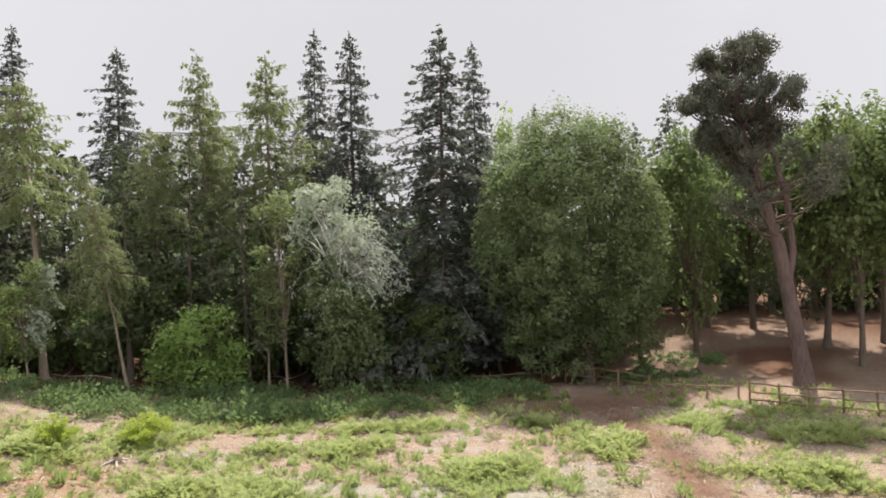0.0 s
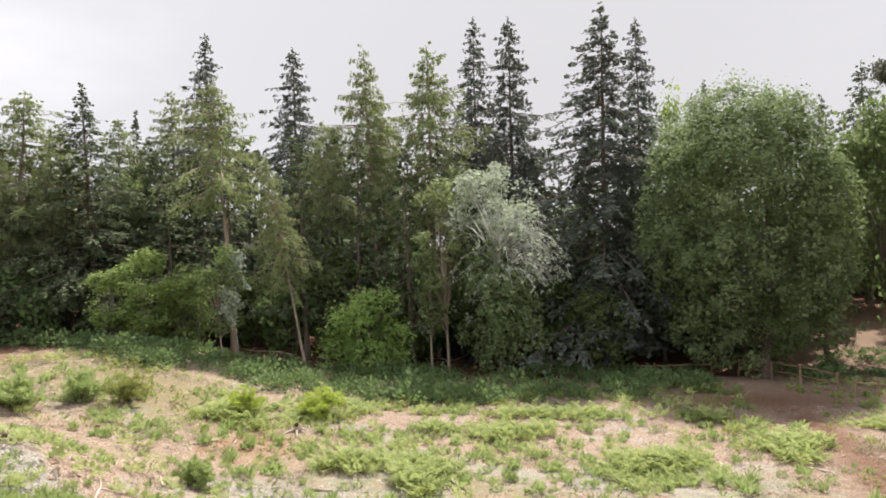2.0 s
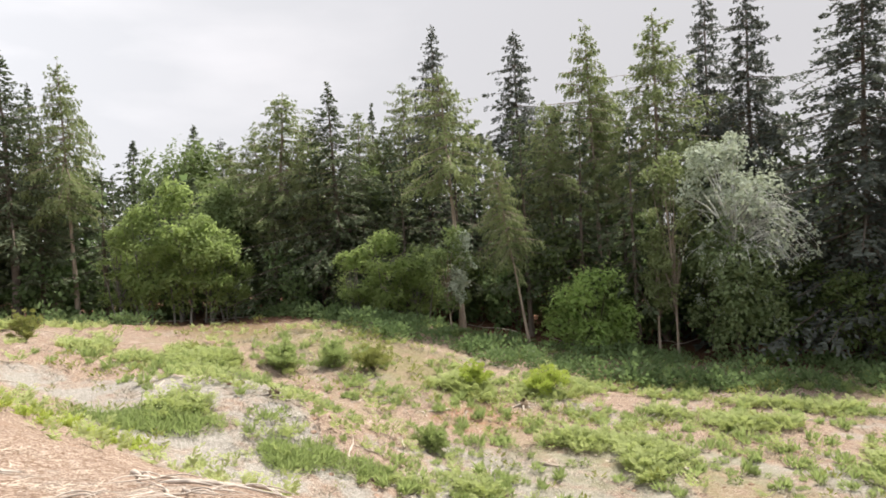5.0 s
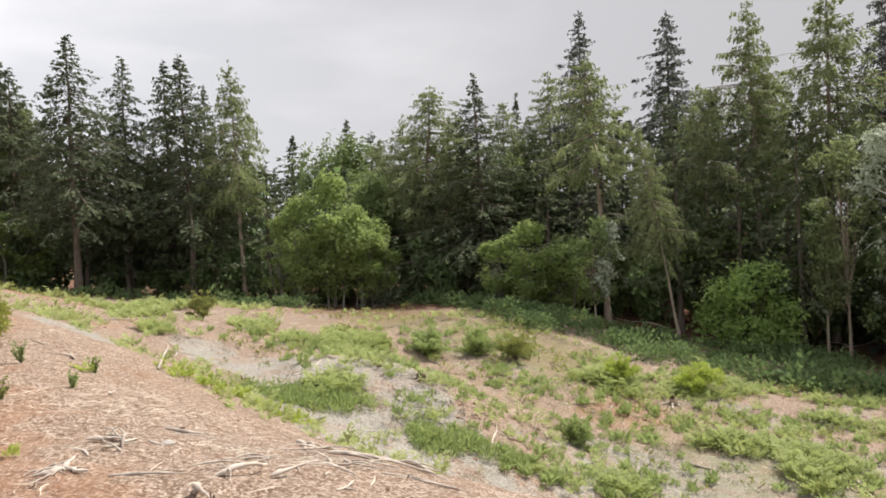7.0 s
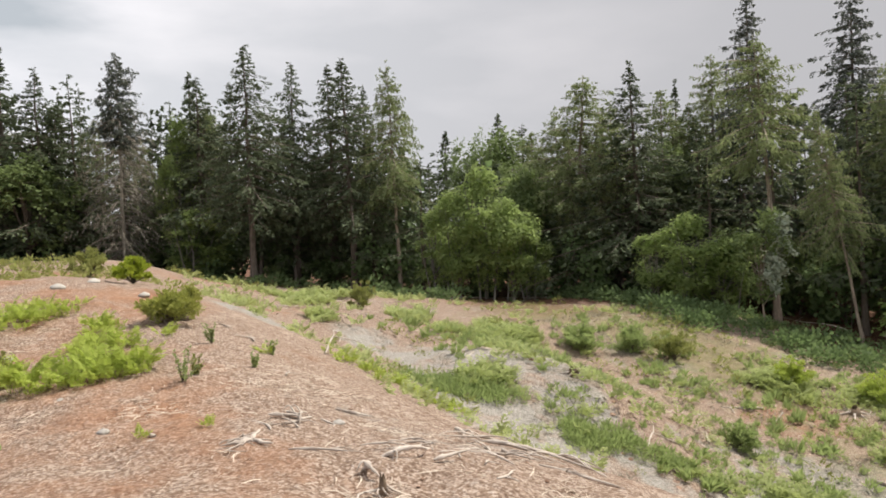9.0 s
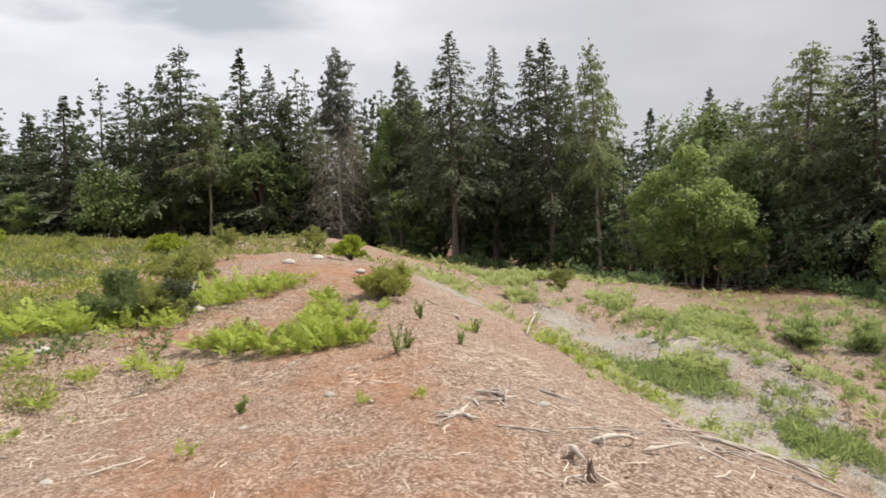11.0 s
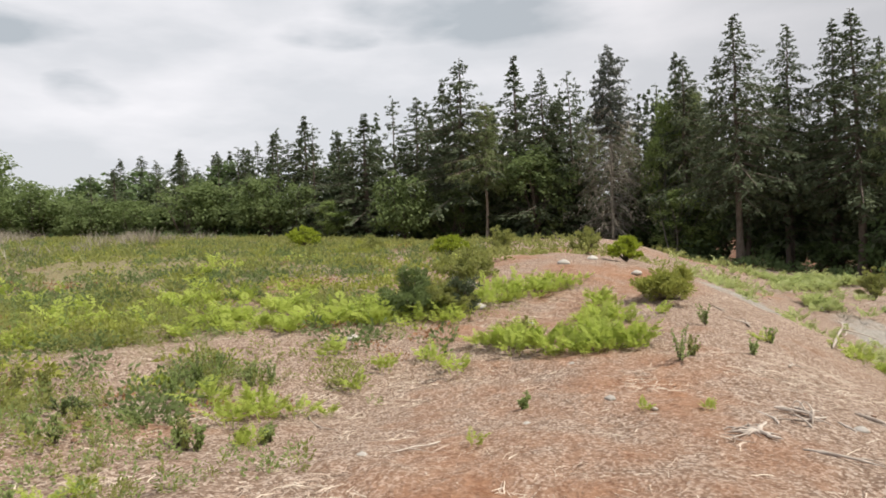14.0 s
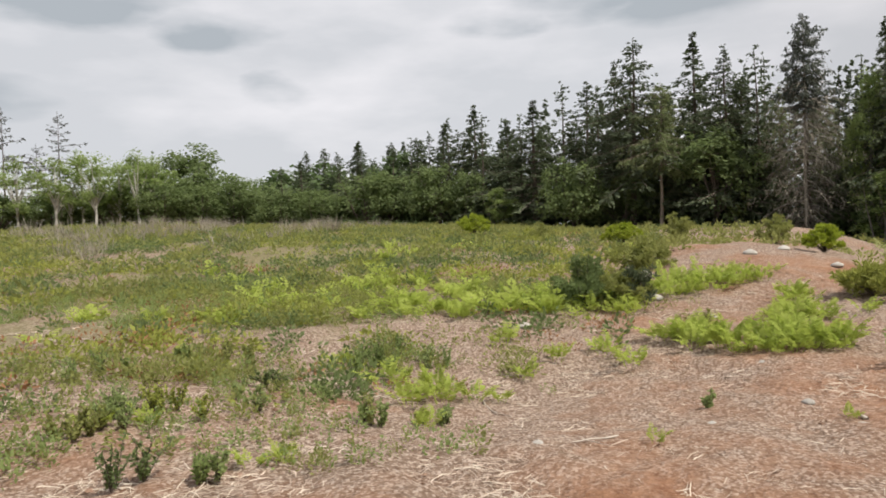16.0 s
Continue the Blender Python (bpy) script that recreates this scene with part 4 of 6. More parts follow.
def scots_pine(x, y):
    ob = thing("scots_pine", 0, 0, 0, "tall leaning scots pine with forked reddish trunk and dark crown", "tree")
    ob.matrix_basis = facing(x, y)
    bole = np.array([[0, 0, -0.4], [0.0, 0, 0.25], [-0.12, 0, 1.5], [-0.45, 0, 4.0], [-0.85, 0, 6.9], [-1.45, 0.05, 9.4], [-1.9, 0.1, 11.0], [-2.35, 0.1, 12.7], [-2.5, 0, 14.8], [-2.4, 0, 17.2]])
    V, F = tube(bole, [0.75, 0.5, 0.38, 0.34, 0.31, 0.25, 0.21, 0.18, 0.13, 0.05], 12, 0.03)
    part("trunk", quads("trunk", V, F, M_BARK_PINE, True), ob)
    stem = np.array([[-0.55, 0.1, 4.6], [-0.25, 0.25, 6.6], [-0.4, 0.3, 9.0], [-0.8, 0.3, 11.0], [-1.2, 0.3, 12.8], [-1.2, 0.2, 15.2]])
    V, F = tube(stem, [0.17, 0.18, 0.16, 0.14, 0.11, 0.05], 9, 0.03)
    part("fork_stem", quads("fork_stem", V, F, M_BARK_PINE, True), ob)
    lobes = []
    for k in range(104):
        v = unit(rng.normal(size=3)) * (0.3 + 0.7 * rng.random() ** 0.5)
        v[0] *= 1 + 0.12 * math.sin(3 * v[2] + 1)
        lobes.append((-2.35 + 2.7 * v[0] * (1.0 - 0.3 * max(0.0, v[2])), 2.5 * v[1], 14.25 + 3.6 * v[2], 0.42 + 0.22 * rng.random()))
    for k in range(24):
        a = rng.random() * 6.283
        lobes.append((-0.7 + 3.0 * math.cos(a) * rng.random() ** 0.4, 2.6 * math.sin(a), 8.2 + 3.4 * rng.random(), 0.6))
    C, limbs = [], []
    for lx, ly, lz, lr in lobes:
        c = np.array([lx, ly, lz])
        o = np.array([np.interp(lz - 1.6, bole[:, 2], bole[:, 0]), 0, lz - 1.6])
        s = np.linspace(0, 1, 6)[:, None]
        limbs.append(tube(o + (c - o) * s + np.array([0, 0, -0.35]) * np.sin(s * np.pi) + rng.normal(size=(6, 3)) * 0.07, np.linspace(0.075, 0.015, 6), 4))
        n = 13 if lz > 11.7 else 9
        C.append(c + spread(n) * lr * (0.35 + 0.65 * rng.random((n, 1))) * np.array([1, 1, 0.6]))
    C = np.concatenate(C)
    m = 26
    q = np.repeat(C, m, 0) + rng.normal(size=(len(C) * m, 3)) * 0.14
    d = unit(spread(len(q)) + np.array([0, 0, 0.35]))
    part("branchwork", quads("branchwork", *join(limbs), M_BARK_PINE, True), ob, kind="stuff")
    crown = blades(q, d * (0.14 + 0.12 * rng.random((len(q), 1))), unit(np.cross(d, rng.normal(size=q.shape))) * 0.036)
    part("crown", quads("crown", *crown, M_PINE), ob, kind="stuff")


def white_tree(x, y):
    """A whitebeam: a dome of silvery leaves over pale limbs, arching bare twigs on one side, green growth below."""
    h, r = 11.4, 2.9
    tr, limbs, crown = leafy(h, r * 0.9, 0.56, 26, 170, 26, 0.19, 0.26, 0.8, hang=0.5, trunk_r=0.13, lobe=0.55)
    ob = grown("whitebeam_tree", (tr, limbs, crown), (M_BARK, M_WHITETWIG, M_SILVER), "silvery white-leaved tree with pale arching twigs", "tree")
    ob.matrix_basis = facing(x, y)
    twigs, C = [], []
    for k in range(110):
        a = rng.normal() * 1.1
        v = np.array([math.cos(a), math.sin(a), 0])
        o = np.array([0.2, 0, h * (0.42 + 0.3 * rng.random())]) + v * 0.5 * rng.random()
        L = r * (0.6 + 0.55 * rng.random())
        s = np.linspace(0, 1, 6)[:, None]
        line = o + v * L * s + np.array([0, 0, 1.0]) * (0.6 * np.sin(s * 2.4) - 0.5 * s ** 2.5) * L * 0.6 + rng.normal(size=(6, 3)) * 0.04
        twigs.append(tube(line, np.linspace(0.03, 0.008, 6), 3))
        for j in range(3):
            i = int(rng.integers(2, 5))
            d = unit(v + rng.normal(size=3) * 0.7 + np.array([0, 0, -0.5])) * 0.7 * rng.random()
            twigs.append(tube(line[i] + d * np.linspace(0, 1, 3)[:, None], [0.014, 0.01, 0.005], 3))
        C.append(line[rng.integers(3, 6, 6)] + rng.normal(size=(6, 3)) * 0.16)
    part("twig_mass", quads("twig_mass", *join(twigs), M_WHITETWIG, True), ob, "pale silvery twigs", kind="stuff")
    C = np.repeat(np.concatenate(C)[::2], 5, 0) + rng.normal(size=(1650, 3)) * 0.07
    d = unit(spread(len(C)) + np.array([0, 0, -0.8]))
    part("silver_leaves", quads("silver_leaves", *blades(C, d * 0.2, unit(np.cross(d, rng.normal(size=C.shape))) * 0.05), M_SILVER), ob, kind="stuff")
    under = leafy(7.4, 2.5, 0.04, 30, 330, 26, 0.19, 0.3, 0.3, hang=0.5, lobe=0.6)[2]
    part("lower_crown", quads("lower_crown", *under, M_LIME), ob, "green lower leaves", kind="stuff")
    flash = leafy(7.2, 2.3, 0.1, 20, 26, 26, 0.18, 0.2, 0.3, hang=0.6, lobe=0.6)[2]
    part("silver_leaves", quads("silver_leaves", *flash, M_SILVER), ob, kind="stuff")


def dead_tree(x, y, h, r):
    ob = thing("dying_spruce", 0, 0, 0, "half dead grey spruce with bare lower branches and dark top", "tree")
    ob.matrix_basis = facing(x, y)
    p, rad = trunk_line(h, 0.15)
    part("trunk", quads("trunk", *tube(p, rad, 8, 0.03), M_GREYTWIG, True), ob)
    bare = []
    for k in range(270):
        f = 0.03 + 0.72 * rng.random()
        az, L = rng.random() * 6.283, r * (1.0 - 0.55 * f) * (0.45 + 0.6 * rng.random()) * (0.6 + 0.4 * min(1, f / 0.25))
        out, side = np.array([math.cos(az), math.sin(az), 0]), np.array([-math.sin(az), math.cos(az), 0])
        s = np.linspace(0, 1, 5)[:, None]
        line = along(p, np.array([f * h]))[0] + out * L * s + np.array([0, 0, 1.0]) * L * (0.1 * s - 0.55 * s ** 2)
        bare.append(tube(line, np.linspace(0.03, 0.007, 5), 3))
        for j in range(5):
            i = int(rng.integers(1, 4))
            d = unit(out * 0.5 + side * rng.choice([-1, 1]) * 0.7 + np.array([0, 0, -0.9]) + rng.normal(size=3) * 0.2) * L * (0.18 + 0.25 * rng.random())
            bare.append(tube(line[i] + d * np.linspace(0, 1, 3)[:, None] ** np.array([0.8, 0.8, 1.3]), [0.012, 0.009, 0.005], 3))
    part("branchwork", quads("branchwork", *join(bare), M_GREYTWIG, True), ob, "bare grey branches", kind="stuff")
    dry = conifer(h * 0.93, r * 0.9, 0.25, 0.2, -0.5, 0.5, 1.0, 0.26, 0.026, 0.8, 0.3, 0.5, every=5, per=4, twig=0.22)[2]
    part("dry_sprays", quads("dry_sprays", *dry, M_DRY), ob, kind="stuff")
    tops = conifer(h, r * 0.44, 0.62, 0.3, -0.2, 0.3, 0.6, 0.3, 0.05, 1.1, 0.25, 0.62, every=7, per=5, twig=0.12)[2]
    part("crown", quads("crown", *tops, M_FIR), ob, kind="stuff")


round_tree(7.6, 38.7)
scots_pine(17.3, 34.2)
white_tree(-5.8, 37.5)
dead_tree(-51.4, 8.7, 15.4, 3.8)


# ---- fence ----
def bar(a, b, w, t, material, name, parent):
    """A slightly crooked sawn bar from a to b."""
    a, b = np.array(a, float), np.array(b, float)
    s = np.linspace(0, 1, 5)[:, None]
    line = a + (b - a) * s + np.concatenate([[[0, 0, 0]], rng.normal(size=(3, 3)) * 0.015, [[0, 0, 0]]])
    V, F = tube(line, np.full(5, w * 0.7), 4)
    ends = np.array([[3, 2, 1, 0], [16, 17, 18, 19]])
    return part(name, quads(name, V, np.concatenate([F, ends]), material), parent)


def fence(places, rails, height=1.1, label="", low=False):
    x0, y0 = places[0]
    ob = thing("rail_fence", x0, y0, None, label, "fence", "fences by the track")
    o = np.array(ob.location)
    P = [np.array([x, y, float(ground_z(x, y))]) - o for x, y in places]
    for p in P:
        bar(p + (0, 0, -0.3), p + (rng.normal() * 0.02, rng.normal() * 0.02, height * (0.95 + 0.1 * rng.random())), 0.075, 0.1, M_FENCE, "post", ob)
    for a, b in zip(P[:-1], P[1:]):
        for f in rails:
            side = np.array([-(b - a)[1], (b - a)[0], 0]) / max(1e-6, np.linalg.norm((b - a)[:2])) * -0.085
            bar(a + side + (0, 0, height * f), b + side + (0, 0, height * f + rng.normal() * 0.02), 0.055, 0.04, M_FENCE, "rail", ob)


fence([(13.3, 31.2), (14.2, 30.3), (15.05, 29.5), (16.05, 28.8), (17.0, 28.0), (18.4, 27.0), (19.9, 26.0)], (0.9, 0.55, 0.22), 1.05, "weathered brown three-rail timber fence along the sandy ground")
fence([(10.3, 33.7), (11.1, 33.5), (12.05, 33.0), (13.2, 32.2)], (0.75,), 0.85, "low timber fence with thin posts and one rail")
fence([(9.7, 34.0), (8.65, 35.9), (7.75, 37.6), (6.4, 38.6)], (0.88, 0.45), 0.95, "two-rail timber fence running towards the big tree")
fence([(5.1, 38.6), (3.0, 39.3), (0.1, 39.9), (-2.1, 39.5), (-5.0, 39.3)], (0.8, 0.35), 0.75, "low weathered rail fence at the foot of the wood")


# ---- where the growth is thick: x, y, half length across the view from the mound, half depth ----
BRACKEN_HOLLOW = ((-12.5, 6.3, 0.6, 0.4), (-13.9, 8.0, 0.6, 0.4), (-13.9, 8.6, 0.6, 0.4), (-13.4, 8.9, 0.6, 0.4), (-22.0, 17.4, 2.2, 2.5), (-20.5, 16.8, 1.4, 2.5), (-31.4, 13.3, 2.4, 2.5), (-23.3, 10.4, 0.7, 1.3), (-25.3, 15.4, 1.0, 2.5), (-20.1, 20.3, 0.6, 1.3), (-10.5, 14.0, 1.7, 0.4), (-9.1, 15.7, 0.8, 0.4), (-5.7, 20.8, 1.3, 1.2), (-8.3, 21.2, 1.2, 1.0), (-13.6, 23.6, 1.3, 1.0), (-11.4, 25.7, 1.2, 0.6), (-6.1, 25.8, 1.2, 0.9), (-21.1, 16.7, 2.3, 2.5), (-15.0, 11.5, 1.1, 1.0), (-13.9, 24.6, 0.8, 0.7))
BRACKEN_VALLEY = ((-14.4, 23.8, 1.0, 1.4), (-11.4, 25.6, 1.3, 1.2), (-8.2, 22.1, 1.1, 1.1), (-6.2, 21.5, 1.4, 0.9), (-4.2, 26.0, 1.8, 1.4), (1.3, 21.6, 1.7, 2.0), (5.3, 24.1, 1.3, 1.6), (3.7, 28.7, 0.7, 0.8), (9.9, 27.8, 2.0, 1.3), (13.3, 25.5, 2.5, 1.4), (10.3, 20.8, 2.7, 1.1), (-3.4, 28.9, 2.5, 0.6), (-10.9, 28.3, 1.6, 0.6), (-6.0, 20.6, 0.8, 1.8), (1.1, 22.1, 2.1, 2.1), (-7.0, 28.6, 1.3, 0.8), (-1.3, 28.8, 1.2, 1.0), (-4.1, 25.7, 1.8, 1.2), (-10.2, 27.3, 0.9, 0.7))
RUSHES = ((-15.1, 10.5, 1.8, 0.8), (-14.4, 10.6, 1.0, 0.4), (-12.1, 11.9, 0.5, 0.7), (-11.7, 13.0, 0.6, 0.5), (-11.1, 13.5, 0.9, 0.4), (-12.0, 12.3, 1.0, 0.7), (-15.0, 10.9, 1.6, 0.6))


# ---- bracken and low growth ----
def frond_shape(pairs=13):
    """One bracken frond of unit size: a bare upright stalk, then a narrow nodding blade of toothed leaflets along +x."""
    s = np.linspace(0, 1, 7)
    spine = np.stack([0.42 * s ** 2.0, 0 * s, 0.95 * s - 0.2 * s ** 3.5], 1)
    parts = [tube(spine[[0, 3, 5, 6]], [0.009, 0.007, 0.004, 0.002], 3)]
    q = np.linspace(0.3, 0.99, pairs)
    c = np.stack([np.interp(q, s, spine[:, i]) for i in range(3)], 1)
    t = unit(np.stack([np.gradient(c[:, i]) for i in range(3)], 1))
    ln = (0.27 * (1 - (q - 0.3) / 0.74) ** 0.8 + 0.02) * (0.8 + 0.4 * rng.random(pairs))
    for sg in (-1, 1):
        d = unit(np.array([0.35, sg, 0.05]) + t * 0.35 + rng.normal(size=(pairs, 3)) * 0.22) * ln[:, None]
        parts.append(blades(c, d, t * (0.014 + 0.08 * ln[:, None])))
        for k in (0.3, 0.6):
            for g in (-1, 1):
                parts.append(blades(c + d * k, unit(d * 0.7 + g * t * 0.12 * ln[:, None] / 0.2) * ln[:, None] * 0.36, unit(d) * 0.016))
    return join(parts)


def fern_clump(fronds, pairs):
    """A knee-high clump of simple fronds for the wider patches."""
    parts = []
    for k in range(fronds):
        a, lean = k * 6.283 / fronds + rng.normal() * 0.4, 0.25 + 0.35 * rng.random()
        q = np.linspace(0.25, 1, pairs)
        out, side = np.array([math.cos(a), math.sin(a), 0]), np.array([-math.sin(a), math.cos(a), 0])
        c = 0.15 * out + out * (lean * q ** 1.6)[:, None] + np.array([0, 0, 1.0]) * (0.85 * q - 0.22 * q ** 3)[:, None] * (0.7 + 0.45 * rng.random())
        t = unit(np.gradient(c, axis=0))
        ln = 0.27 * (1.06 - q) ** 0.7 + 0.03
        for sg in (-1, 1):
            d = unit(sg * side + t * 0.5 + rng.normal(size=(pairs, 3)) * 0.25) * ln[:, None]
            parts.append(blades(c, d, t * (0.035 + 0.10 * ln[:, None])))
    return join(parts)


FROND = [frond_shape(11), frond_shape(9), frond_shape(13)]
FROND_MESH = [quads("frond", *f, M_FERN) for f in FROND]
FERN_LABEL = "bright green bracken fern with arching fronds on bare soil"


def fern(x, y, h, n=7):
    ob = thing("bracken_fern", x, y, None, FERN_LABEL, "fern", "bracken near the path")
    n = n + 1
    a0 = rng.random() * 6.283
    for k in range(n):
        f = part("frond", FROND_MESH[int(rng.integers(0, 3))], ob)
        a = a0 + k * 6.283 / n + rng.normal() * 0.3
        sc = h * 1.25 * (0.6 + 0.5 * rng.random())
        f.matrix_basis = pose(0.22 * h * math.cos(a), 0.22 * h * math.sin(a), -0.02) @ Matrix.Rotation(a + rng.normal() * 0.5, 4, "Z") @ Matrix.Rotation(rng.normal() * 0.22 + 0.16, 4, "Y") @ Matrix.Diagonal((sc, sc, sc * (0.85 + 0.3 * rng.random()), 1))


def fern_patch(x, y, rx, ry, turn, n, h=0.5):
    c, s = math.cos(radians(turn)), math.sin(radians(turn))
    for k in range(n):
        a, q = rng.random() * 6.283, rng.random() ** 0.5
        u, v = rx * q * math.cos(a), ry * q * math.sin(a)
        fern(x + u * c - v * s, y + u * s + v * c, h * (0.45 + 0.85 * rng.random() * (1 - 0.35 * q)), 6)


def scatter(x0, x1, y0, y1, n, keep):
    x, y = x0 + (x1 - x0) * rng.random(n), y0 + (y1 - y0) * rng.random(n)
    k = rng.random(n) < keep(x, y)
    return x[k], y[k]


def many(shapes, x, y, size, turn=None, tilt=0.25, squash=0.3):
    """Copies of small shapes joined into one mesh, each turned, scaled and set on the ground."""
    out = []
    which = rng.integers(0, len(shapes), len(x))
    for k, (V, F) in enumerate(shapes):
        i = np.nonzero(which == k)[0]
        a = rng.random(len(i)) * 6.283 if turn is None else turn[i]
        tl = rng.normal(size=len(i)) * tilt
        ca, sa, ct, st = np.cos(a), np.sin(a), np.cos(tl), np.sin(tl)
        px = V[None, :, 0] * ct[:, None] + V[None, :, 2] * st[:, None]
        pz = -V[None, :, 0] * st[:, None] + V[None, :, 2] * ct[:, None]
        py = V[None, :, 1]
        sc = size[i][:, None]
        X = x[i][:, None] + sc * (px * ca[:, None] - py * sa[:, None])
        Y = y[i][:, None] + sc * (px * sa[:, None] + py * ca[:, None])
        Z = ground_z(x[i], y[i])[:, None] - 0.02 + sc * pz * (1 - squash * rng.random((len(i), 1)))
        W = np.stack([X, Y, Z], -1).reshape(-1, 3)
        G = (F[None] + (np.arange(len(i)) * len(V))[:, None, None]).reshape(-1, 4)
        out.append((W, G))
    return join(out)


def stuff(name, VF, material, label, category):
    return tagged(new(name, quads(name, *VF, material)), label, category, kind="stuff")


def tuft_shape(n, r, leaf, wide, up=1.0):
    a = rng.random(n) * 6.283
    q = r * rng.random(n) ** 0.5
    c = np.stack([q * np.cos(a), q * np.sin(a), 0.02 + 0.35 * rng.random(n) * (1 - q / r)], 1)
    d = unit(np.stack([np.cos(a) * 0.55, np.sin(a) * 0.55, np.full(n, up)], 1) + rng.normal(size=(n, 3)) * 0.35)
    return blades(c, d * leaf * (0.6 + 0.8 * rng.random((n, 1))), unit(np.cross(d, rng.normal(size=(n, 3)))) * wide)


def clump_shape(n, r, h, leaf, wide):
    v = spread(n)
    v[:, 2] = np.abs(v[:, 2])
    c = v * np.array([r, r, h]) * (0.55 + 0.5 * rng.random((n, 1)))
    d = unit(v + spread(n) * 0.8 + np.array([0, 0, 0.3]))
    return blades(c, d * leaf * (0.6 + 0.8 * rng.random((n, 1))), unit(np.cross(d, rng.normal(size=(n, 3)))) * wide)


# near bracken, clump by clump
fern_patch(-10.3, 0.85, 1.3, 0.5, 62, 46, 0.43)
fern_patch(-12.6, 1.7, 0.9, 0.25, 160, 12, 0.36)
fern_patch(-11.6, 1.7, 0.5, 0.35, 60, 10, 0.36)
fern_patch(-13.0, -2.0, 1.4, 0.7, 62, 40, 0.42)
fern_patch(-14.6, 0.5, 1.7, 0.6, 118, 46, 0.42)
fern_patch(-13.9, -4.6, 2.0, 1.4, 75, 40, 0.36)
for fx, fy, fh in ((-9.74, -0.64, 0.42), (-10.26, -1.03, 0.4), (-9.9, -1.64, 0.33), (-10.2, -2.5, 0.36), (-9.1, -1.9, 0.26), (-6.16, -0.27, 0.16),
                   (-7.65, -2.6, 0.36), (-7.9, -2.3, 0.32), (-7.4, -2.9, 0.34), (-6.55, -2.4, 0.26), (-7.96, -3.45, 0.4), (-8.2, -2.9, 0.35), (-8.0, -2.0, 0.2)):
    fern(fx, fy, fh)
for fx, fy, fh in ((-4.8, -3.2, 0.2), (-5.1, -3.1, 0.18), (-4.95, -3.0, 0.16), (-5.3, -4.6, 0.24), (-5.0, -4.9, 0.22), (-8.0, -2.75, 0.3), (-7.8, -2.9, 0.26), (-8.3, -3.4, 0.3), (-8.7, -4.4, 0.3), (-7.3, -8.1, 0.36), (-10.1, -7.4, 0.36), (-9.8, -7.0, 0.34), (-10.4, -7.2, 0.32),
                   (-9.3, -8.0, 0.36), (-7.1, 1.35, 0.14), (-6.95, 1.9, 0.13), (-10.6, 3.8, 0.22), (-11.7, 2.6, 0.3)):
    fern(fx, fy, fh)
fern_patch(-11.8, -4.2, 0.9, 0.6, 60, 22, 0.34)


def sprig(x, y, h, material=None):
    ob = thing("birch_seedling", x, y, None, "small leafy seedling growing out of the bare soil", "seedling", "seedlings on the mound")
    s = np.linspace(0, 1, 6)
    stems, C = [], []
    for k in range(7):
        tip = np.array([rng.normal() * 0.24 * h, rng.normal() * 0.24 * h, h * (0.5 + 0.55 * rng.random())])
        line = tip * s[:, None] + rng.normal(size=(6, 3)) * 0.012 * s[:, None]
        stems.append(tube(line, np.linspace(0.007, 0.002, 6), 3))
        q = 0.15 + 0.85 * rng.random(40)
        C.append(np.stack([np.interp(q, s, line[:, i]) for i in range(3)], 1))
    C = np.concatenate(C)
    d = unit(spread(len(C)) + np.array([0, 0, 0.3]))
    for st in stems:
        part("stem", quads("stem", *st, M_BARK, True), ob)
    part("foliage", quads("foliage", *blades(C, d * 0.036 * (0.6 + 0.8 * rng.random((len(C), 1))), unit(np.cross(d, rng.normal(size=C.shape))) * 0.012), material or M_BIRCH), ob, kind="stuff")


for fx, fy, fh in ((-8.9, 2.16, 0.45), (-9.1, 2.35, 0.3), (-11.0, 3.1, 0.32), (-10.6, 3.9, 0.28), (-7.6, 0.2, 0.18), (-11.7, 0.4, 0.28), (-9.4, 3.2, 0.22), (-6.0, -6.15, 0.4), (-6.15, -4.0, 0.3), (-6.4, -4.4, 0.26), (-6.4, -2.92, 0.34), (-4.4, -3.2, 0.3), (-6.75, -2.5, 0.16)):
    sprig(fx, fy, fh, M_RUSH if rng.random() < 0.6 else M_HEATH)


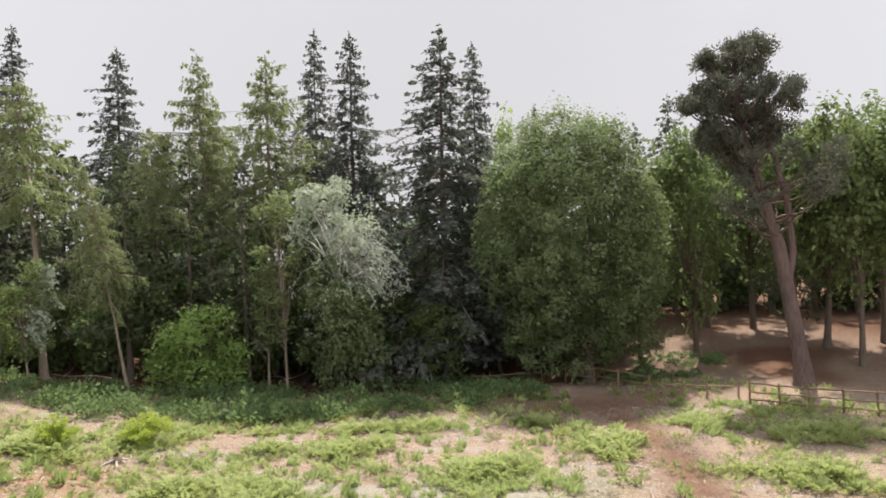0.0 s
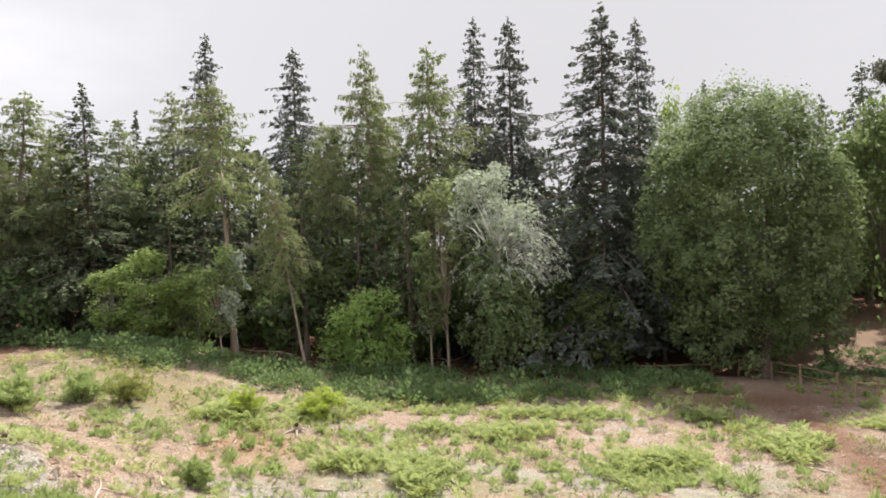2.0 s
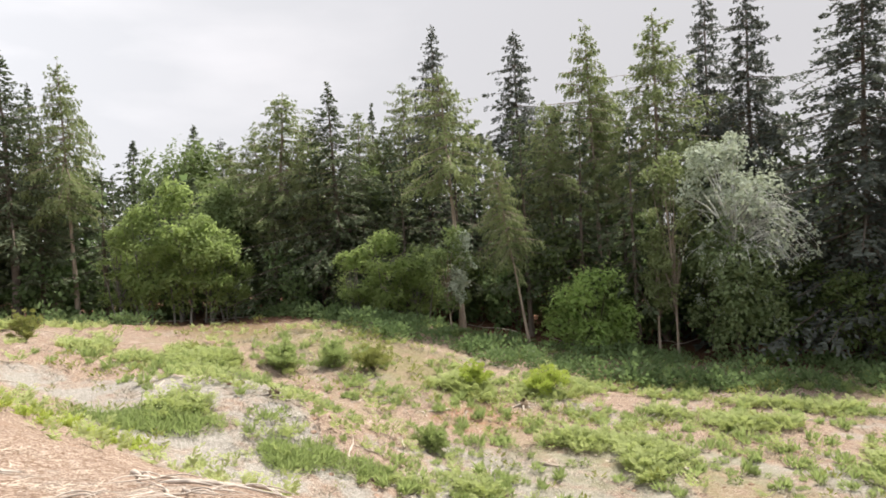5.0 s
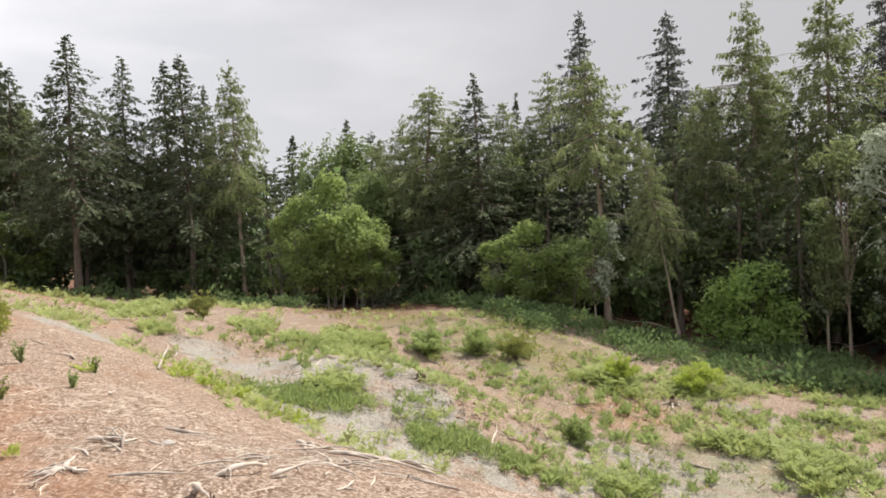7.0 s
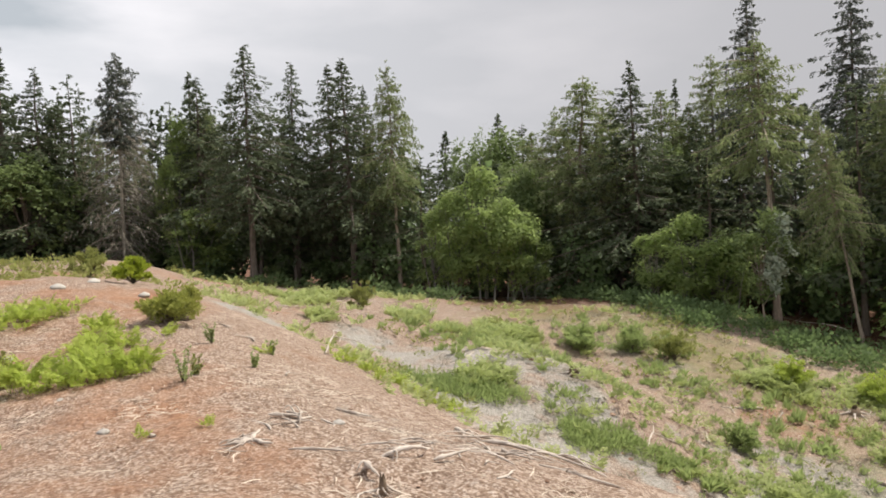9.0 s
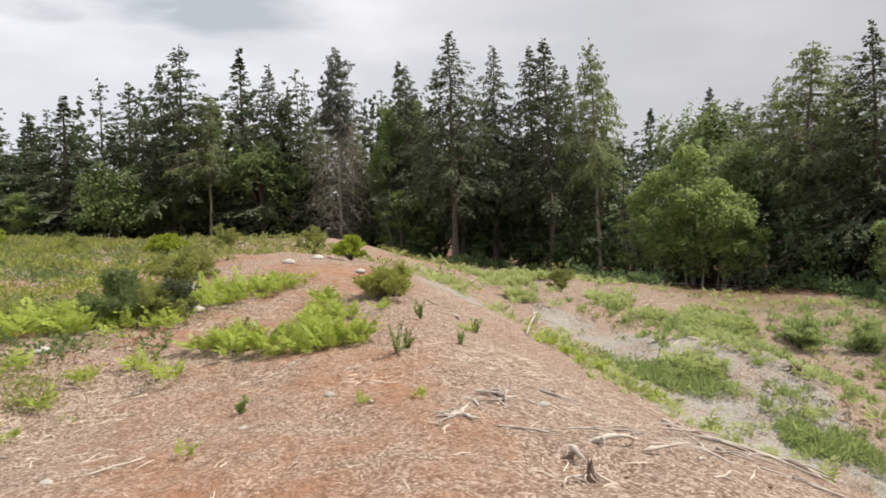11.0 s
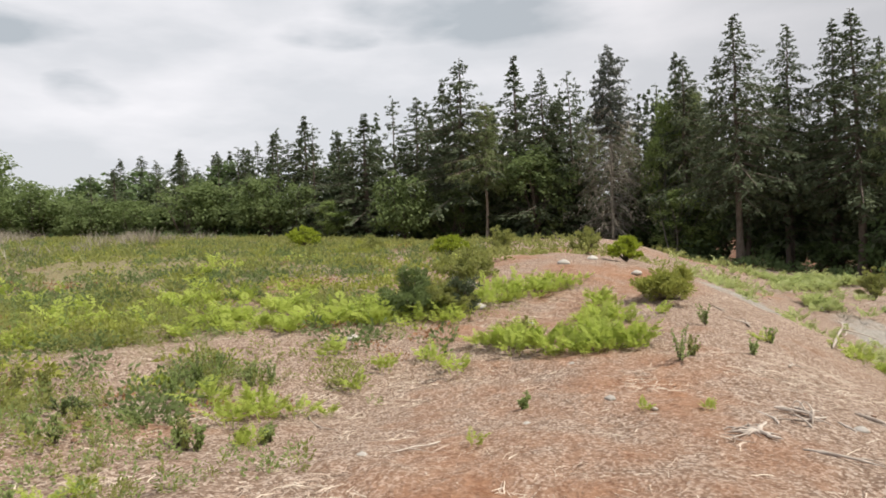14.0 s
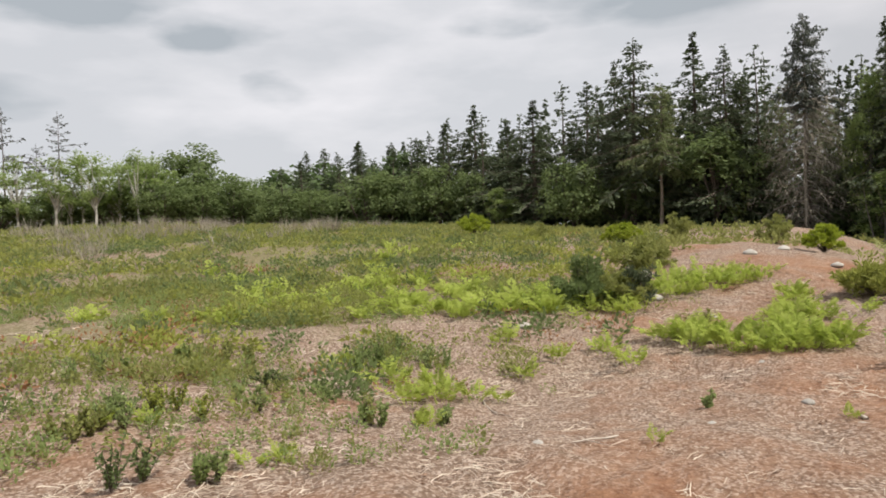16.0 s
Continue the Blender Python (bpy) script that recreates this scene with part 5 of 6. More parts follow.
def heath_bush(x, y, h, r, material, label, spiky=False):
    dome = material is M_BROOM
    ob = thing("gorse_bush", x, y, None, label, "bush", "bushes on the heath")
    n = 60 if dome else 30 if r > 0.42 else 14
    stems, C, A = [], [], []
    for k in range(n):
        a, u = rng.random() * 6.283, rng.random() ** (0.5 if dome else 0.6)
        lump = (0.93 + 0.12 * rng.random()) if dome else (0.55 + 0.75 * rng.random())
        rise = math.sqrt(max(0.04, 1 - 0.92 * u * u))
        tip = np.array([r * u * math.cos(a) * lump, r * u * math.sin(a) * lump, h * rise * lump])
        s = np.linspace(0, 1, 5)
        line = tip * s[:, None] ** np.array([0.9, 0.9, 0.75])
        stems.append(tube(line, np.linspace(0.012, 0.004, 5), 3))
        tufts = 3 if dome else 5
        for j in range(tufts):
            q = 1.0 - 0.5 * rng.random() * (j > 0)
            c = np.array([np.interp(q, s, line[:, i]) for i in range(3)]) + rng.normal(size=3) * np.array([1, 1, 0.6]) * (0.1 * r if j else 0)
            m = 30
            v = spread(m)
            C.append(c + v * (0.1 if dome else 0.13) * r * np.array([1, 1, 0.6]) * rng.random((m, 1)) ** 0.5), A.append(v)
    C, A = np.concatenate(C), np.concatenate(A)
    C[:, 2] = np.abs(C[:, 2]) + 0.01
    d = unit(A * 0.9 + spread(len(C)) * 0.5 + C / np.array([r, r, h]) * 0.5 + np.array([0, 0, 0.25]))
    ln = (0.10 if spiky else 0.075) * (r / 0.7) ** 0.5
    part("stem", quads("stem", *join(stems), M_BARK, True), ob, kind="stuff")
    part("foliage", quads("foliage", *blades(C, d * ln * (0.6 + 0.8 * rng.random((len(C), 1))), unit(np.cross(d, rng.normal(size=C.shape))) * ln * (0.15 if spiky else 0.26)), material), ob, kind="stuff")


heath_bush(-13.2, 3.05, 0.42, 0.62, M_GORSE, "straggling yellowish gorse bush on the brow of the mound", True)
heath_bush(-13.5, 3.3, 0.55, 0.4, M_GORSE, "upright spiky gorse on the brow of the mound", True)
heath_bush(-18.2, 3.3, 0.6, 0.45, M_BROOM, "rounded bright green broom bush on the skyline")
heath_bush(-26.5, -1.7, 0.75, 0.8, M_BROOM, "neat dome-shaped bright green bush on the skyline")
heath_bush(-29.5, -5.2, 0.55, 0.6, M_HEATH, "small rounded green bush on the skyline")
heath_bush(-31.2, -8.7, 0.95, 0.75, M_BROOM, "pointed yellow-green bush on the crest of the heath")
heath_bush(-27.0, 0.3, 0.8, 0.55, M_HEATH, "loose green shrub on the skyline")
heath_bush(-25.0, 3.2, 0.7, 0.6, M_HEATH, "loose green shrub on the crest")
heath_bush(-13.3, -0.7, 0.6, 0.4, M_SPRUCE, "small dark juniper-like bush in bracken", True)
heath_bush(-13.2, -1.6, 0.78, 0.62, M_OAK, "dark juniper-like bush standing in bracken", True)
heath_bush(-13.2, -0.9, 0.55, 0.45, M_HEATH, "low green bush among bracken")
heath_bush(-16.2, -0.6, 0.5, 0.7, M_HEATH, "low grey-green heather bush on the rise")
heath_bush(-27.0, 14.0, 1.2, 0.55, M_HEATH, "upright grey-green shrub before the dark wood")
# low leafy plants on the near heath
for lx, ly, lh, lr, lm in ((-6.6, -6.2, 0.34, 0.2, M_BIRCH), (-7.7, -6.0, 0.2, 0.28, M_BIRCH), (-8.1, -5.5, 0.22, 0.4, M_HEATH), (-4.85, -4.95, 0.2, 0.26, M_HEATH), (-5.2, -4.8, 0.22, 0.3, M_RUSH), (-5.6, -4.7, 0.22, 0.28, M_YELLOW),
                           (-4.2, -3.7, 0.28, 0.17, M_OAK), (-4.35, -3.25, 0.2, 0.14, M_BIRCH), (-8.6, -4.0, 0.3, 0.3, M_BIRCH), (-9.2, -3.8, 0.34, 0.34, M_BIRCH), (-8.9, -3.4, 0.26, 0.3, M_RUSH), (-7.1, -4.3, 0.26, 0.14, M_OAK), (-6.3, -3.0, 0.24, 0.17, M_BIRCH), (-6.9, -2.55, 0.18, 0.16, M_RUSH)):
    for k in range(4 if lr > 0.25 else 2):
        sprig(lx + rng.normal() * lr * 0.6, ly + rng.normal() * lr * 0.6, lh * (0.8 + 0.6 * rng.random()), lm)
heath_bush(-11.3, 17.4, 0.75, 0.6, M_RUSH, "rounded light green shrub in the hollow")
heath_bush(-17.4, 22.6, 1.1, 0.85, M_HEATH, "grey-green sapling shrub on the slope")
heath_bush(-19.6, 19.9, 0.95, 0.95, M_RUSH, "green shrub on the slope by the wood")
heath_bush(-18.7, 21.7, 0.9, 0.9, M_RUSH, "green shrub on the slope by the wood")
heath_bush(-13.6, 24.0, 0.9, 0.7, M_FERN, "bright green shrub on the valley floor")
heath_bush(-11.2, 25.8, 0.9, 0.9, M_FERN, "bright green shrub on the valley floor")


# wide growth of bracken
def bracken_keep(x, y):
    d = np.hypot(x, y)
    az = bearing(x, y)
    patch = vnoise(x, y, 2.6, 21) + 0.6 * vnoise(x, y, 1.1, 22)
    valley = (y > 14) * (az < 42)
    k = np.where(valley, step(-0.3, 0.7, patch) * 0.5, 0.0)
    k = np.where(valley & (d > 29.5) & (az > -3), 0.06, k)
    west = (az >= 42) & (az < 76) & (y > edge_line(x) + 2)
    k = np.where(west, step(0.0, 0.8, patch) * 0.45, k)
    heath = (az > 92) & (d > 12.3)
    k = np.where(heath, step(0.05, 0.5, patch + 0.6 * hill(x, y, -14, -5, 4, 3.5)) * 0.9 * step(27, 17, d), k)
    k = k * (d < wood_edge(az) - 0.5) * (1 - np.clip(hill(x, y, 6.5, 32, 4.0, 2.6), 0, 1))
    track = np.exp(-((x - track_x(y)) / 0.9) ** 2) * (y > 14)
    return k * (1 - np.clip(track * 1.3, 0, 1))


bx, by = scatter(-46, 24, -36, 42, 32000, bracken_keep)
bx, by = [bx], [by]


def patch(x, y, ra, rb, full=1.0):
    """Places in a thick uneven patch, ra metres to each side across the view and rb metres in depth."""
    n = int(55 * ra * rb * full) + 8
    a, q = rng.random(n) * 6.283, rng.random(n) ** 0.55
    edge = 0.8 + 0.25 * np.sin(3 * a + x) + 0.15 * np.sin(5 * a + y)
    turn = math.atan2(y, x) - math.pi / 2
    u, v = ra * q * edge * np.cos(a), rb * q * edge * np.sin(a)
    return x + u * math.cos(turn) - v * math.sin(turn), y + u * math.sin(turn) + v * math.cos(turn)


# the hollow and the slope west of it, and the valley floor towards the fence
for tx_, ty_, ra_, rb_ in BRACKEN_HOLLOW[:4]:
    fern_patch(tx_, ty_, 0.8, 0.3, math.degrees(math.atan2(ty_, tx_)) - 70, 10, 0.34)
for args in BRACKEN_HOLLOW[4:] + BRACKEN_VALLEY:
    px, py = patch(*args)
    bx.append(px), by.append(py)
bx, by = np.concatenate(bx), np.concatenate(by)
heath_side = bearing(bx, by) > 85
for part_of, mat_, label_ in ((~heath_side, M_BRACKEN, "patches of green bracken over the cleared slopes"), (heath_side, M_FERN, "bright green bracken clumps over the heath")):
    qx, qy = bx[part_of], by[part_of]
    stuff("bracken", many([fern_clump(4, 7), fern_clump(5, 6), fern_clump(4, 6)], qx, qy, (0.32 + 0.45 * rng.random(len(qx))) * (0.95 + 0.4 * vnoise(qx, qy, 1.4, 31)), tilt=0.12), mat_, label_, "bracken")

# rough grass and leafy growth in the hollow
rx_, ry_ = [np.concatenate(v) for v in zip(*[patch(*args, 1.5) for args in RUSHES])]
stuff("rushes", many([tuft_shape(60, 0.2, 0.16, 0.010, 1.4), clump_shape(80, 0.2, 0.3, 0.07, 0.014), clump_shape(70, 0.26, 0.22, 0.07, 0.015), tuft_shape(50, 0.22, 0.2, 0.011, 1.1)], rx_, ry_, 0.6 + 0.7 * rng.random(len(rx_))), M_RUSH, "fresh green rough grass and rushes in the hollow", "rushes")


def heather_keep(x, y):
    d, az = np.hypot(x, y), bearing(x, y)
    patch = vnoise(x, y, 1.9, 41) + 0.5 * vnoise(x, y, 0.8, 42)
    k = np.where((az > 88) & (d > 8.5), step(-0.3, 0.5, patch + 0.045 * (d - 15)) * 0.85, 0.0)
    k = np.where((y > 8) & (az < 80), step(-0.1, 0.7, patch) * 0.6, k)
    k = np.where((y > edge_line(x) + 3) & (az > 40) & (az < 80), step(0.1, 0.7, patch) * 0.5, k)
    k = np.where((x < -19.5) & (x > -34) & (y > -14) & (y < 5), np.maximum(k, 0.75), k)
    return k * (d < wood_edge(az)) * (1 - np.clip(hill(x, y, 6.5, 32, 4.0, 2.6), 0, 1))


hx, hy = scatter(-60, 24, -46, 38, 17000, heather_keep)
near = np.hypot(hx, hy) < 17
fine = [clump_shape(64, 0.2, 0.26, 0.062, 0.013), clump_shape(56, 0.26, 0.2, 0.055, 0.015), clump_shape(60, 0.15, 0.36, 0.06, 0.012)]
rough = [clump_shape(26, 0.24, 0.32, 0.12, 0.028), clump_shape(24, 0.3, 0.26, 0.11, 0.03), clump_shape(24, 0.2, 0.4, 0.12, 0.026)]
nx, ny = scatter(-15, -3, -13, -2, 3200, lambda x, y: heather_keep(x, y) * 0.8)
stuff("heath_herbs", many(fine, np.concatenate([hx[near], nx]), np.concatenate([hy[near], ny]), 0.5 + 0.9 * rng.random(near.sum() + len(nx))), M_HEATH, "low green herbs and heather on the near heath", "heath plants")
stuff("heather", many(rough, hx[~near], hy[~near], 0.6 + 0.9 * rng.random((~near).sum())), M_HEATH, "low grey-green heather and grass tufts on the heath", "heather")

# scattered upright herbs and seedlings on the open soil of the near heath
ux, uy = scatter(-15, -2.5, -13, -1.5, 4600, lambda x, y: (bearing(x, y) > 96) * (np.hypot(x, y) > 5.2) * step(0.0, 0.55, vnoise(x, y, 1.3, 131) + 0.6 * vnoise(x, y, 0.5, 132) + 0.3 * step(-2.5, -4.5, y)) * 0.8 * (1 - hill(x, y, -7.9, -6.9, 1.4, 0.8)))
un = rng.random(len(ux)) < 0.55
upright = [clump_shape(60, 0.09, 0.3, 0.042, 0.012), clump_shape(50, 0.14, 0.2, 0.04, 0.013), clump_shape(56, 0.07, 0.36, 0.04, 0.011)]
stuff("open_heath_herbs", many(upright, ux[un], uy[un], 0.5 + 0.7 * rng.random(un.sum())), M_BIRCH, "small fresh green seedlings and herbs on open soil", "heath plants")
stuff("open_heath_herbs", many(upright, ux[~un], uy[~un], 0.5 + 0.7 * rng.random((~un).sum())), M_HEATH, "small olive green herbs on open soil", "heath plants")

# a low yellow-green carpet between the taller plants of the heath
kx, ky = scatter(-34, -4, -32, 0, 11000, lambda x, y: (bearing(x, y) > 91) * (np.hypot(x, y) > 7.5) * step(-0.1, 0.3, vnoise(x, y, 2.2, 91) + 0.8 * vnoise(x, y, 0.8, 92) + 0.04 * (np.hypot(x, y) - 15)) * np.clip(16 / np.hypot(x, y), 0, 1))
kn = vnoise(kx, ky, 1.6, 95) + 0.5 * vnoise(kx, ky, 0.6, 96) > 0.1
carpet = [clump_shape(36, 0.26, 0.22, 0.085, 0.022), clump_shape(32, 0.32, 0.16, 0.085, 0.022), clump_shape(32, 0.2, 0.32, 0.09, 0.02)]
stuff("heath_carpet", many(carpet, kx[kn], ky[kn], 0.6 + 0.8 * rng.random(kn.sum())), M_YELLOW, "low yellow-green bilberry and heath plants covering the soil", "heath plants")
stuff("dark_heath", many(carpet, kx[~kn], ky[~kn], 0.6 + 0.8 * rng.random((~kn).sum())), M_OAK, "low dark green heath plants between paler ones", "heath plants")

# small plants and dead stalks over the cleared valley floor
vx, vy = scatter(-24, 17, 12, 34, 3600, lambda x, y: (0.05 + 0.95 * step(0.0, 0.4, vnoise(x, y, 1.7, 101) + 0.7 * vnoise(x, y, 0.7, 102))) * (y > edge_line(x) + 7) * (1 - np.exp(-((x - track_x(y)) / 0.7) ** 2)))
stuff("valley_plants", many([tuft_shape(60, 0.14, 0.2, 0.022, 1.2), clump_shape(70, 0.15, 0.26, 0.09, 0.02), tuft_shape(54, 0.1, 0.28, 0.02, 1.6)], vx, vy, 0.5 + 0.8 * rng.random(len(vx))), M_RUSH, "small fresh green plants scattered over the cleared valley floor", "heath plants")
wx, wy = scatter(-24, 17, 10, 30, 3600, lambda x, y: step(0.0, 0.5, vnoise(x, y, 1.3, 111)) * (y > edge_line(x) + 5))
stuff("dead_stalks", many([tuft_shape(26, 0.25, 0.2, 0.012, 0.25), tuft_shape(22, 0.2, 0.16, 0.012, 0.3)], wx, wy, 0.5 + 0.6 * rng.random(len(wx))), M_DRY, "dry dead bracken stalks on the cleared ground", "dead bracken")

# brown heather between the green
ox, oy = scatter(-40, -4, -34, -1, 8000, lambda x, y: (np.hypot(x, y) > 8) * step(0.2, 0.7, vnoise(x, y, 2.4, 81)) * 0.3)
stuff("brown_heather", many([clump_shape(44, 0.2, 0.22, 0.07, 0.014), clump_shape(36, 0.26, 0.18, 0.06, 0.014)], ox, oy, 0.6 + 0.8 * rng.random(len(ox))), M_BROWNHEATH, "withered brown heather among green heath plants", "heather")

# tall pinkish heath grass along the far crest
gx, gy = scatter(-48, -18, -40, -16, 1500, lambda x, y: step(0.1, 0.6, vnoise(x, y, 4, 51)) * 0.5)
stuff("dry_grass", many([tuft_shape(26, 0.2, 0.7, 0.009, 1.8), tuft_shape(22, 0.16, 0.6, 0.01, 1.8)], gx, gy, 0.8 + 0.6 * rng.random(len(gx))), M_DRY, "tall dry pinkish grass on the far heath", "grass")


# brambles along the foot of the wood
def bramble_keep(x, y):
    d, az = np.hypot(x, y), bearing(x, y)
    off = wood_edge(az) - d
    k = ((off > -1.5) & (off < 6.6 - 1.1 * step(12, 22, az) + 0.7 * vnoise(x, y, 2.5, 63)) & (az > -7) & (az < 40)) * (0.75 + 0.25 * vnoise(x, y, 3, 61))
    k = np.where((off > -6) & (off < 1.5) & (az >= 40) & (az < 47), 0.5, k)
    k = np.where((off > -2.5) & (off < 1.5) & (az >= 54) & (az < 142), 0.45 + 0.4 * vnoise(x, y, 4, 62), k)
    k = np.where((off > -12) & (off < -2) & (az > 38) & (az < 46), 0.35, k)
    return np.clip(k, 0, 1)


rx_, ry_ = scatter(-66, 10, -50, 44, 13000, bramble_keep)
stuff("brambles", many([clump_shape(80, 0.55, 0.6, 0.17, 0.05), clump_shape(70, 0.7, 0.5, 0.16, 0.05), clump_shape(90, 0.5, 0.85, 0.18, 0.055)], rx_, ry_, 0.75 + 0.55 * rng.random(len(rx_)) + 0.45 * vnoise(rx_, ry_, 2.2, 64)), M_BRAMBLE, "bank of dark green brambles and bracken under the trees", "brambles")

# a few low plants on the sandy floor behind the fence
sx, sy = scatter(8, 16, 36, 46, 260, lambda x, y: hill(x, y, 11, 40, 3.0, 2.0) + hill(x, y, 15, 41, 1.5, 1.0))
stuff("undergrowth", many([clump_shape(70, 0.4, 0.3, 0.15, 0.05)], sx, sy, 0.7 + 0.6 * rng.random(len(sx))), M_BRAMBLE, "low green plants on the sandy floor under the pines", "undergrowth")


# ---- the depth of the wood ----
def wood_height(az):
    return float(np.interp(az, [-40, 0, 20, 35, 47, 60, 75, 90, 105, 115, 145], [12, 15.5, 15.5, 13.5, 10, 13.5, 15.5, 15.5, 12.5, 9.5, 8]))


def far_wood():
    """The trees deep in the wood, too many to count."""
    X, Y, S = [], [], []
    for back, gap in ((14, 3.2), (20, 3.6), (29, 4.2)):
        az = -64.0
        while az < 152:
            d = float(wood_edge(az)) + back + rng.normal() * 1.6
            if not (-44 < az < -10 and d < 60) and az < 122:
                X.append(-math.sin(radians(az)) * d), Y.append(math.cos(radians(az)) * d), S.append(wood_height(az) * (0.68 + 0.22 * rng.random()) / 15)
            az += math.degrees(gap / d) * (0.7 + 0.6 * rng.random())
    X, Y, S = np.array(X), np.array(Y), np.array(S)
    shapes = [conifer(15, 3.0, 0.2, 0.4, -0.4, 1.2, 0.5, 1.1, 0.25, 1.0, 0.25, 0.65, every=4.0, per=3, twig=0.8, bough=1.5) for k in range(3)]
    turn = rng.random(len(X)) * 6.283
    low = [leafy(7, 3.0, 0.05, 14, 60, 14, 0.6, 0.5)[2] for k in range(2)]
    keep = np.arange(len(X)) % 2 == 0
    tx, ty = X[keep] + rng.normal(size=keep.sum()), Y[keep] + rng.normal(size=keep.sum())
    stuff("deep_thicket", many(low, tx, ty, 0.8 + 0.5 * rng.random(len(tx)), None, 0.0, 0.0), M_BRAMBLE, "dark leafy undergrowth deep inside the wood", "thicket")
    stuff("deep_wood", many([c for t, l, c in shapes], X, Y, S, turn, 0.0, 0.0), M_SPRUCE, "dark conifer crowns deep inside the wood", "wood")
    stuff("deep_wood_trunks", many([t for t, l, c in shapes], X, Y, S, turn, 0.0, 0.0), M_BARK, "bare trunks deep inside the wood", "tree trunks")


def fill_wood():
    for ring, (back, gap) in enumerate(((6, 3.3), (10.5, 3.6))):
        az = -62.0
        while az < 150:
            d = float(wood_edge(az)) + back + rng.normal() * 1.4
            if not -40 < az < -12 and az < 122:
                x, y = -math.sin(radians(az)) * d, math.cos(radians(az)) * d
                tall = wood_height(az) * (0.7 + 0.22 * rng.random())
                if 2 < az < 42 and rng.random() < 0.25:
                    inner_larch(x, y, tall, 1.9)
                else:
                    thin_spruce(x, y, tall, 1.9 + 0.6 * rng.random(), 0.3, rng.normal() * 1.5, rng.random() * 360)
            az += math.degrees(gap / d) * (0.7 + 0.6 * rng.random())
    # the dark back of the wood behind the sandy clearing
    for row in range(2):
        az = -60.0
        while az < -6:
            d = 62 + 7 * row + rng.normal() * 1.5
            x, y = -math.sin(radians(az)) * d, math.cos(radians(az)) * d
            thin_spruce(x, y, 13 + 3 * rng.random(), 2.6, 0.1)
            az += 2.6 + rng.random()
    az = -50.0
    while az < 122:
        d = float(wood_edge(az)) + 4.5 + 3 * rng.random() + (20 if az < -12 else 0)
        x, y = -math.sin(radians(az)) * d, math.cos(radians(az)) * d
        bush(x, y, 2.2 + 2.6 * rng.random(), 1.6 + rng.random(), M_BRAMBLE, "dark leafy thicket between the trunks of the wood", 14)
        az += math.degrees(3.4 / d) * (0.8 + 0.6 * rng.random())


def far_broadleaves():
    """The round-headed wood beyond the heath; birches stand before its end."""
    for back, gap in ((2, 4.4), (8, 4.6), (15, 4.6), (21, 5.0)):
        az = 118.0
        while az < 152:
            d = float(wood_edge(az)) + back + rng.normal() * 1.2
            tall = float(np.interp(az, [118, 124, 130, 132, 136, 138, 152], [4.8, 5.6, 8.0, 8.5, 6.8, 6.8, 6.8]))
            if az < 130 or back > 5:
                broadleaf(-math.sin(radians(az)) * d, math.cos(radians(az)) * d, tall * (0.75 + 0.3 * rng.random()), 2.8 + 1.3 * rng.random(), 0.1)
            az += math.degrees(gap / d) * (0.7 + 0.6 * rng.random())


far_wood()
fill_wood()
far_broadleaves()


# ---- dead wood ----
def lie(x, y, length, turn, r, bend=0.15, forks=2, lift=0.0, name="dead_branch", label="bleached dead branch lying on the bare soil", material=None, arch=0.0):
    """A dead branch or root that follows the ground, with forks, each fork a part."""
    ob = thing(name, x, y, None, label, "dead wood", "dead wood on the ground")
    o = np.array(ob.location)

    def run(px, py, a, L, rad, n=10):
        s = np.linspace(0, 1, n)
        w = np.cumsum(rng.normal(size=n)) * bend
        gx, gy = [px], [py]
        for k in range(1, n):
            gx.append(gx[-1] + math.cos(a + w[k]) * L / (n - 1))
            gy.append(gy[-1] + math.sin(a + w[k]) * L / (n - 1))
        gx, gy = np.array(gx), np.array(gy)
        gz = ground_z(gx, gy) + rad * 0.7 + lift * s + arch * np.sin(s * np.pi) * rng.random()
        return np.stack([gx, gy, gz], 1)

    a = radians(turn)
    main = run(x, y, a, length, r)
    part("stem", quads("stem", *tube(main - o, np.linspace(r, r * 0.35, 10) * (0.7 + 0.65 * rng.random(10)) * np.array([0.45, 0.85, 1, 1, 1, 1, 1, 1, 0.8, 0.35]), 7, 0.2), material or M_DEADWOOD, True), ob)
    for k in range(forks):
        i = int(rng.integers(2, 8))
        f = run(main[i, 0], main[i, 1], a + rng.choice([-1, 1]) * (0.5 + 0.5 * rng.random()), length * (0.25 + 0.3 * rng.random()), r * 0.55, 7)
        f[:, 2] += (main[i, 2] - f[0, 2]) * np.linspace(1, 0.2, 7)
        part("fork", quads("fork", *tube(f - o, np.linspace(r * 0.55, r * 0.15, 7) * (0.8 + 0.4 * rng.random(7)), 5, 0.14), material or M_DEADWOOD, True), ob)


